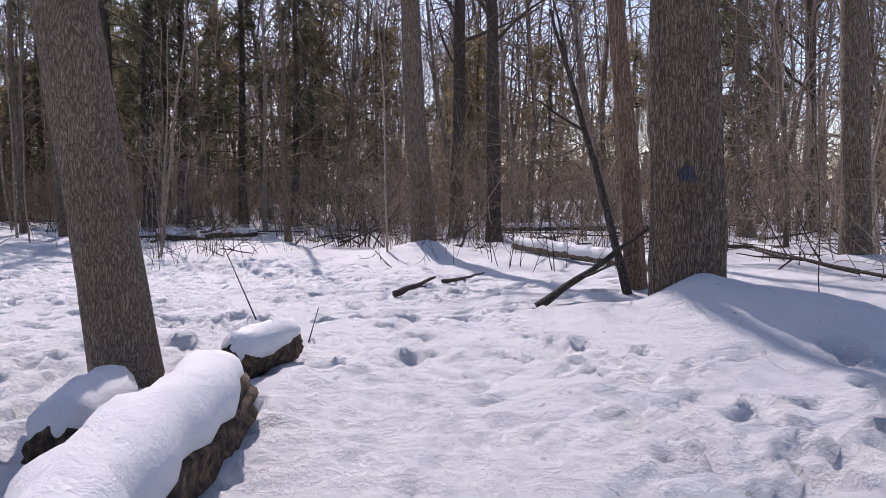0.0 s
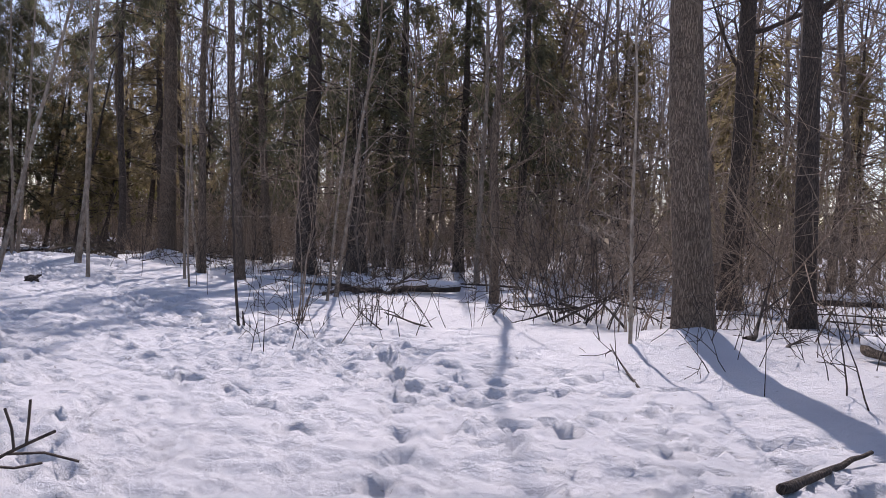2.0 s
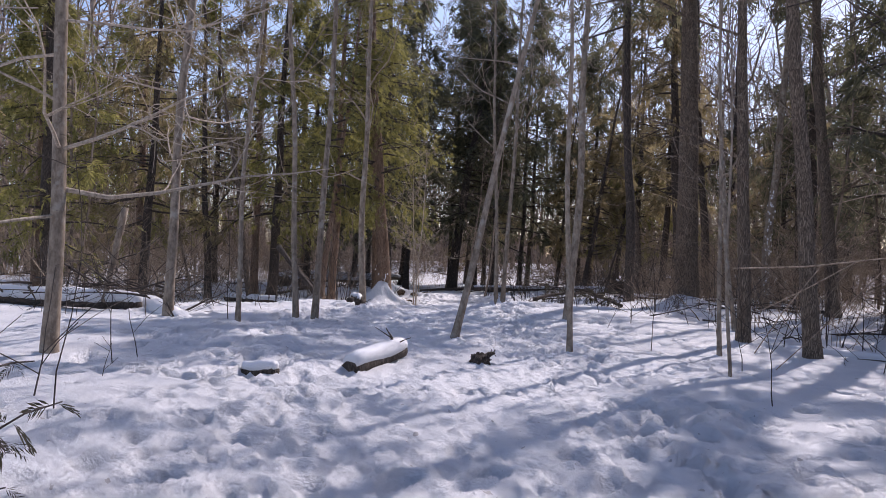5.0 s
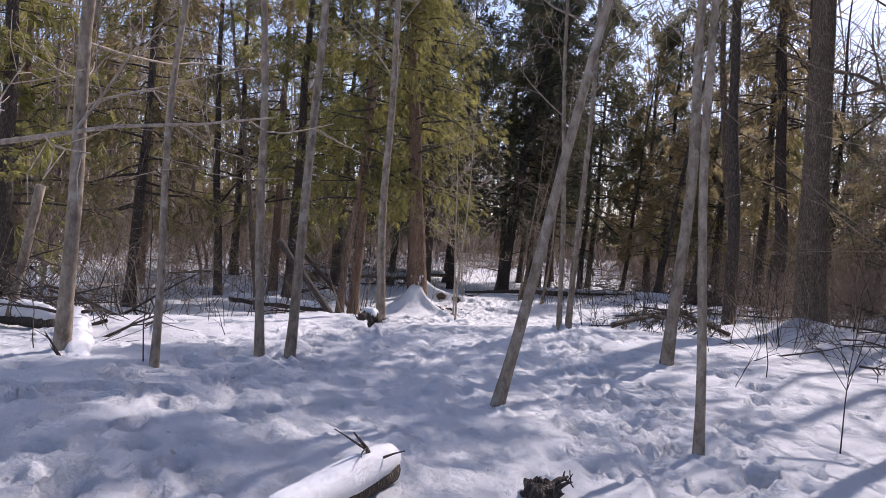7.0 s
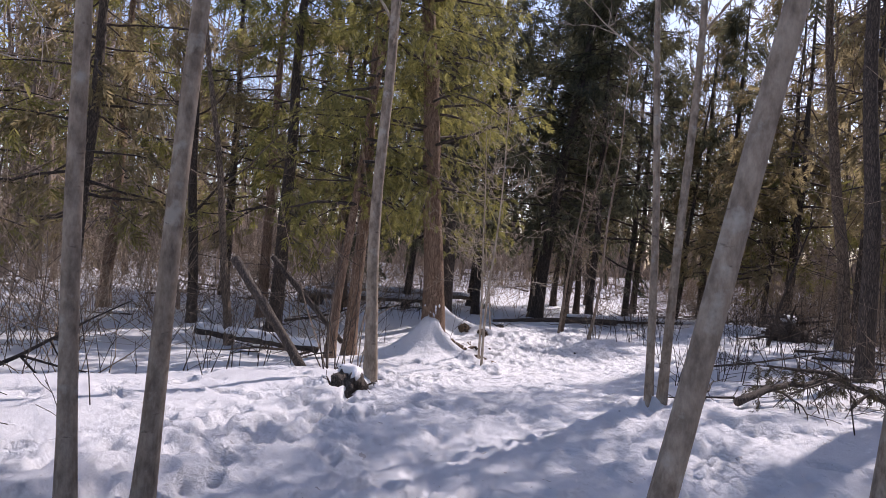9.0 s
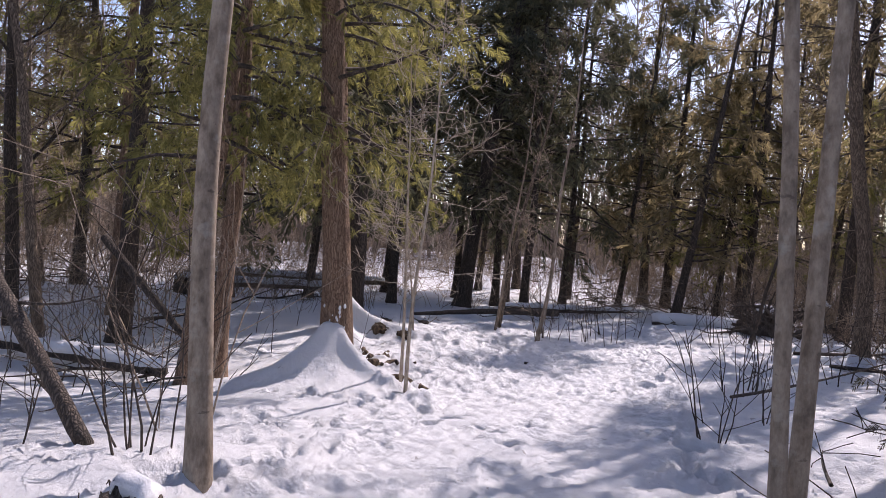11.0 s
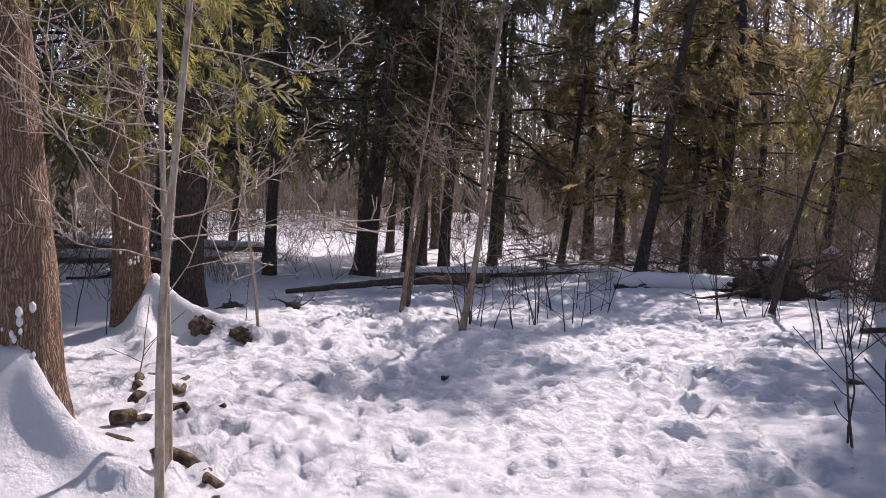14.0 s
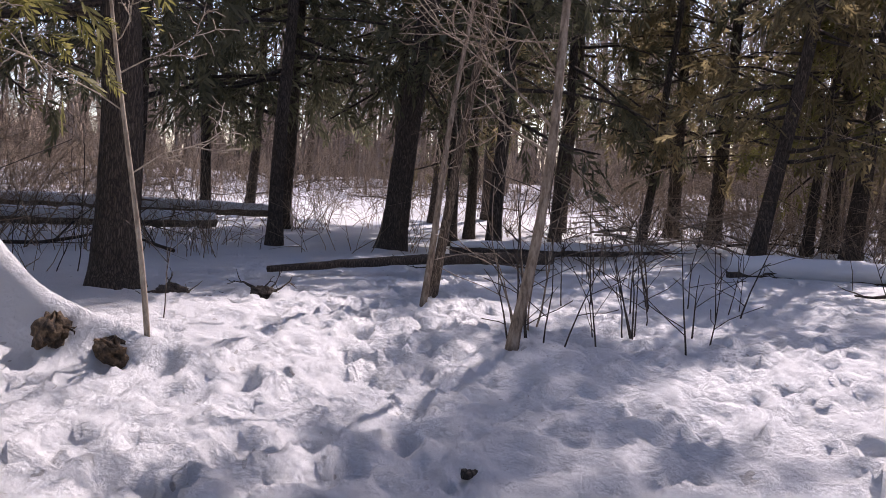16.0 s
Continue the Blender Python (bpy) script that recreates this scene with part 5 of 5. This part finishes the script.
def thicket(seed, stems, h, spread):
    def grow(w):
        rnd = random.Random(seed)
        for _ in range(stems):
            a, d = rnd.uniform(0, 6.3), rnd.uniform(0, spread)
            limbs(w, (d * math.cos(a), d * math.sin(a), -0.1), (rnd.gauss(0, 0.5), rnd.gauss(0, 0.5), 1), h * rnd.uniform(0.35, 1.0), rnd.uniform(0.005, 0.012), 1, rnd, 0.2, 0.0, 3 if h < 2.6 else 6, 3)
    return grow


def spots(count, kinds, near, far, seed, size, tall=(0.8, 1.25), box=(-75, 45, -25, 80), thin=0.0):
    g = np.random.default_rng(seed)
    x, y = g.uniform(box[0], box[1], count * 12), g.uniform(box[2], box[3], count * 12)
    gap = trail_gap(x, y)
    keep = (gap > near) & (gap < far) & (g.random(len(x)) > thin * (gap - near) / (far - near))
    x, y = x[keep][:count], y[keep][:count]
    z = lie(x, y)
    n = len(x)
    return list(zip(g.integers(0, kinds, n), x, y, z, g.uniform(0, 6.3, n), g.uniform(*size, n), g.uniform(*tall, n)))


def in_view(x, y):
    """Whether a place lies ahead of the walk, not behind it."""
    see = np.zeros(np.shape(x), bool)
    for ex, ey, lo, hi in ((2.2, 2.3, -30, 45), (-1, 9.5, 0, 85), (-6.5, 13, 20, 98), (-12, 15.8, 10, 95), (-17, 19.4, 5, 90)):
        a = np.degrees(np.arctan2(-(x - ex), y - ey))
        see |= (a > lo) & (a < hi)
    return see


def seen_spots(*args, **kw):
    s = spots(*args, **kw)
    keep = in_view(np.array([q[1] for q in s]), np.array([q[2] for q in s]))
    return [q for q, k in zip(s, keep) if k]


def pole_tree(seed, h, r, many):
    def grow(w):
        rnd = random.Random(seed)
        line = stem_line(0, 0, (rnd.gauss(0, 0.12), rnd.gauss(0, 0.12)), h, 0.14, rnd, 0.3, 9)
        w.tube(line, [max(0.01, r * (1 - 0.8 * i / 8)) for i in range(9)], 5)
        for _ in range(many):
            p, d = along(line, rnd.uniform(0.1, 0.98) * h)
            az = rnd.uniform(0, 6.3)
            limbs(w, p, (math.cos(az), math.sin(az), rnd.uniform(-0.1, 1.0)), h * rnd.uniform(0.1, 0.3), max(0.006, r * 0.3), 1, rnd, 0.15, 0.03, 4, 3)
    return grow


def light_tree(seed, h, r, many):
    def grow(w):
        rnd = random.Random(seed)
        line = stem_line(0, 0, (rnd.gauss(0, 0.09), rnd.gauss(0, 0.09)), h, 0.2, rnd, 0.3, 6)
        w.tube(line, [max(0.02, r * (1 - 0.8 * i / 5)) for i in range(6)], 4)
        for _ in range(many):
            p, d = along(line, rnd.uniform(0.08, 0.98) * h)
            az = rnd.uniform(0, 6.3)
            limbs(w, p, (math.cos(az), math.sin(az), rnd.uniform(0.0, 1.5)), h * rnd.uniform(0.1, 0.28), max(0.012, r * 0.3), 0, rnd, 0.2, 0.06, 0, 3)
    return grow


FAR_TREES = [template(light_tree(400 + i, 10 + 0.5 * i, 0.05 + 0.012 * i, 34)) for i in range(7)]
POLES = [template(pole_tree(440 + i, 5.5 + 0.8 * i, 0.02 + 0.006 * i, 15)) for i in range(6)]
THICKETS = [template(thicket(420 + i, 8, 1.4 + 0.3 * i, 0.7)) for i in range(6)]
scatter(FAR_TREES, seen_spots(1500, 7, 14, 44, 1, (0.75, 1.25), thin=0.4), "far_woods", BARK_FAR, "distant leafless trees of the wood", "woods")
scatter(FAR_TREES, spots(120, 7, 15, 44, 7, (0.75, 1.25)), "woods_behind", BARK_FAR, "leafless trees further off in the wood", "woods")
scatter(POLES, seen_spots(420, 6, 7.5, 20, 5, (0.8, 1.2)), "young_trees", BARK_FAR, "slim leafless young trees of the wood", "woods")
scatter(THICKETS, seen_spots(900, 6, 5.0, 18, 2, (0.5, 1.2)), "undergrowth", TWIG_BRUSH, "thin brown leafless undergrowth", "undergrowth")
scatter(THICKETS, seen_spots(480, 6, 16, 40, 3, (1.2, 2.4)), "far_undergrowth", BARK_FAR, "distant brown undergrowth of thin stems", "undergrowth")


def single_stem(seed, h):
    def grow(w):
        rnd = random.Random(seed)
        limbs(w, (0, 0, -0.1), (rnd.gauss(0, 0.2), rnd.gauss(0, 0.2), 1), h, 0.006, 1, rnd, 0.1, 0.0, 3, 3)
    return grow


def lying_stick(seed, ln):
    def grow(w):
        rnd = random.Random(seed)
        limbs(w, (-ln / 2, 0, 0.02), (1, 0, rnd.uniform(-0.02, 0.14)), ln, 0.02, 1, rnd, 0.09, -0.005, 4, 5)
    return grow


TALL_BRUSH = [template(thicket(480 + i, 6, 2.8 + 0.4 * i, 0.5)) for i in range(6)]
scatter(TALL_BRUSH, seen_spots(440, 6, 6.0, 16, 11, (0.8, 1.3), box=(-38, 14, 4, 40)), "tall_brush", TWIG_BRUSH, "tall thin brown leafless brush of the wood", "brush")
scatter(THICKETS, seen_spots(260, 6, 3.6, 9, 13, (0.4, 0.9), box=(-31, -13, 21, 36)), "low_brush", TWIG_BRUSH, "low tangle of brown stems over the snow", "brush")
scatter(THICKETS, spots(150, 6, 0.6, 15, 14, (0.5, 1.1), box=(-44, -27.5, 17, 33)), "far_brush", TWIG_BRUSH, "brown leafless brush beyond the cedars", "brush")
STEMS = [template(single_stem(460 + i, 0.5 + 0.2 * i)) for i in range(6)]
STICKS = [template(lying_stick(470 + i, 0.8 + 0.35 * i)) for i in range(6)]
scatter(STEMS, seen_spots(700, 6, 2.2, 9, 8, (0.7, 1.3)), "snow_stems", TWIG_DARK, "single dark stems poking through the snow", "stems")
scatter(STICKS, seen_spots(520, 6, 4.5, 17, 9, (0.6, 1.5), (0.5, 1.6)), "fallen_sticks", TWIG_DARK, "dark fallen sticks scattered on the snow", "sticks")
for i, (k, x, y, z, turn, size, tall) in enumerate(seen_spots(50, 2, 15, 30, 4, (0.8, 1.4), thin=0.3)):
    cedar_tree(x, y, 0.09, (0.02, 0.0), "far1" if k else "far2", CEDAR_BROWN if i % 2 else CEDAR_SHADED, BARK_DARK, "distant cedar with brown-green foliage", 500 + i, 8, 6, None, z, turn, size)


def backdrop():
    """The closed edge of the woods all round."""
    n, m = 720, 14
    a = np.linspace(0, 2 * math.pi, n, endpoint=False)
    top = 3.6 + 1.6 * vnoise(a * 40, a * 0, 1.0, 8) + 1.3 * vnoise(a * 160, a * 0, 1.0, 9) + 0.8 * vnoise(a * 420, a * 0, 1.0, 10)
    f = np.linspace(0, 1, m)[:, None]
    r = 62 + 1.5 * vnoise(a * 60, a * 0, 1.0, 11)[None, :] + 0 * f
    v = np.stack([-10 + r * np.cos(a), 15 + r * np.sin(a), -1 + f * (top[None, :] + 1)], -1).reshape(-1, 3)
    i = np.arange((m - 1) * n).reshape(m - 1, n)
    j = np.roll(i, -1, axis=1)
    me = mesh_from("backdrop", v, [np.stack([i, j, j + n, i + n], -1).reshape(-1, 4)])
    me.materials.append(BACKDROP)
    tagged(new("backdrop", me), "brown-grey wall of distant woods", "woods", "", "structure")


backdrop()
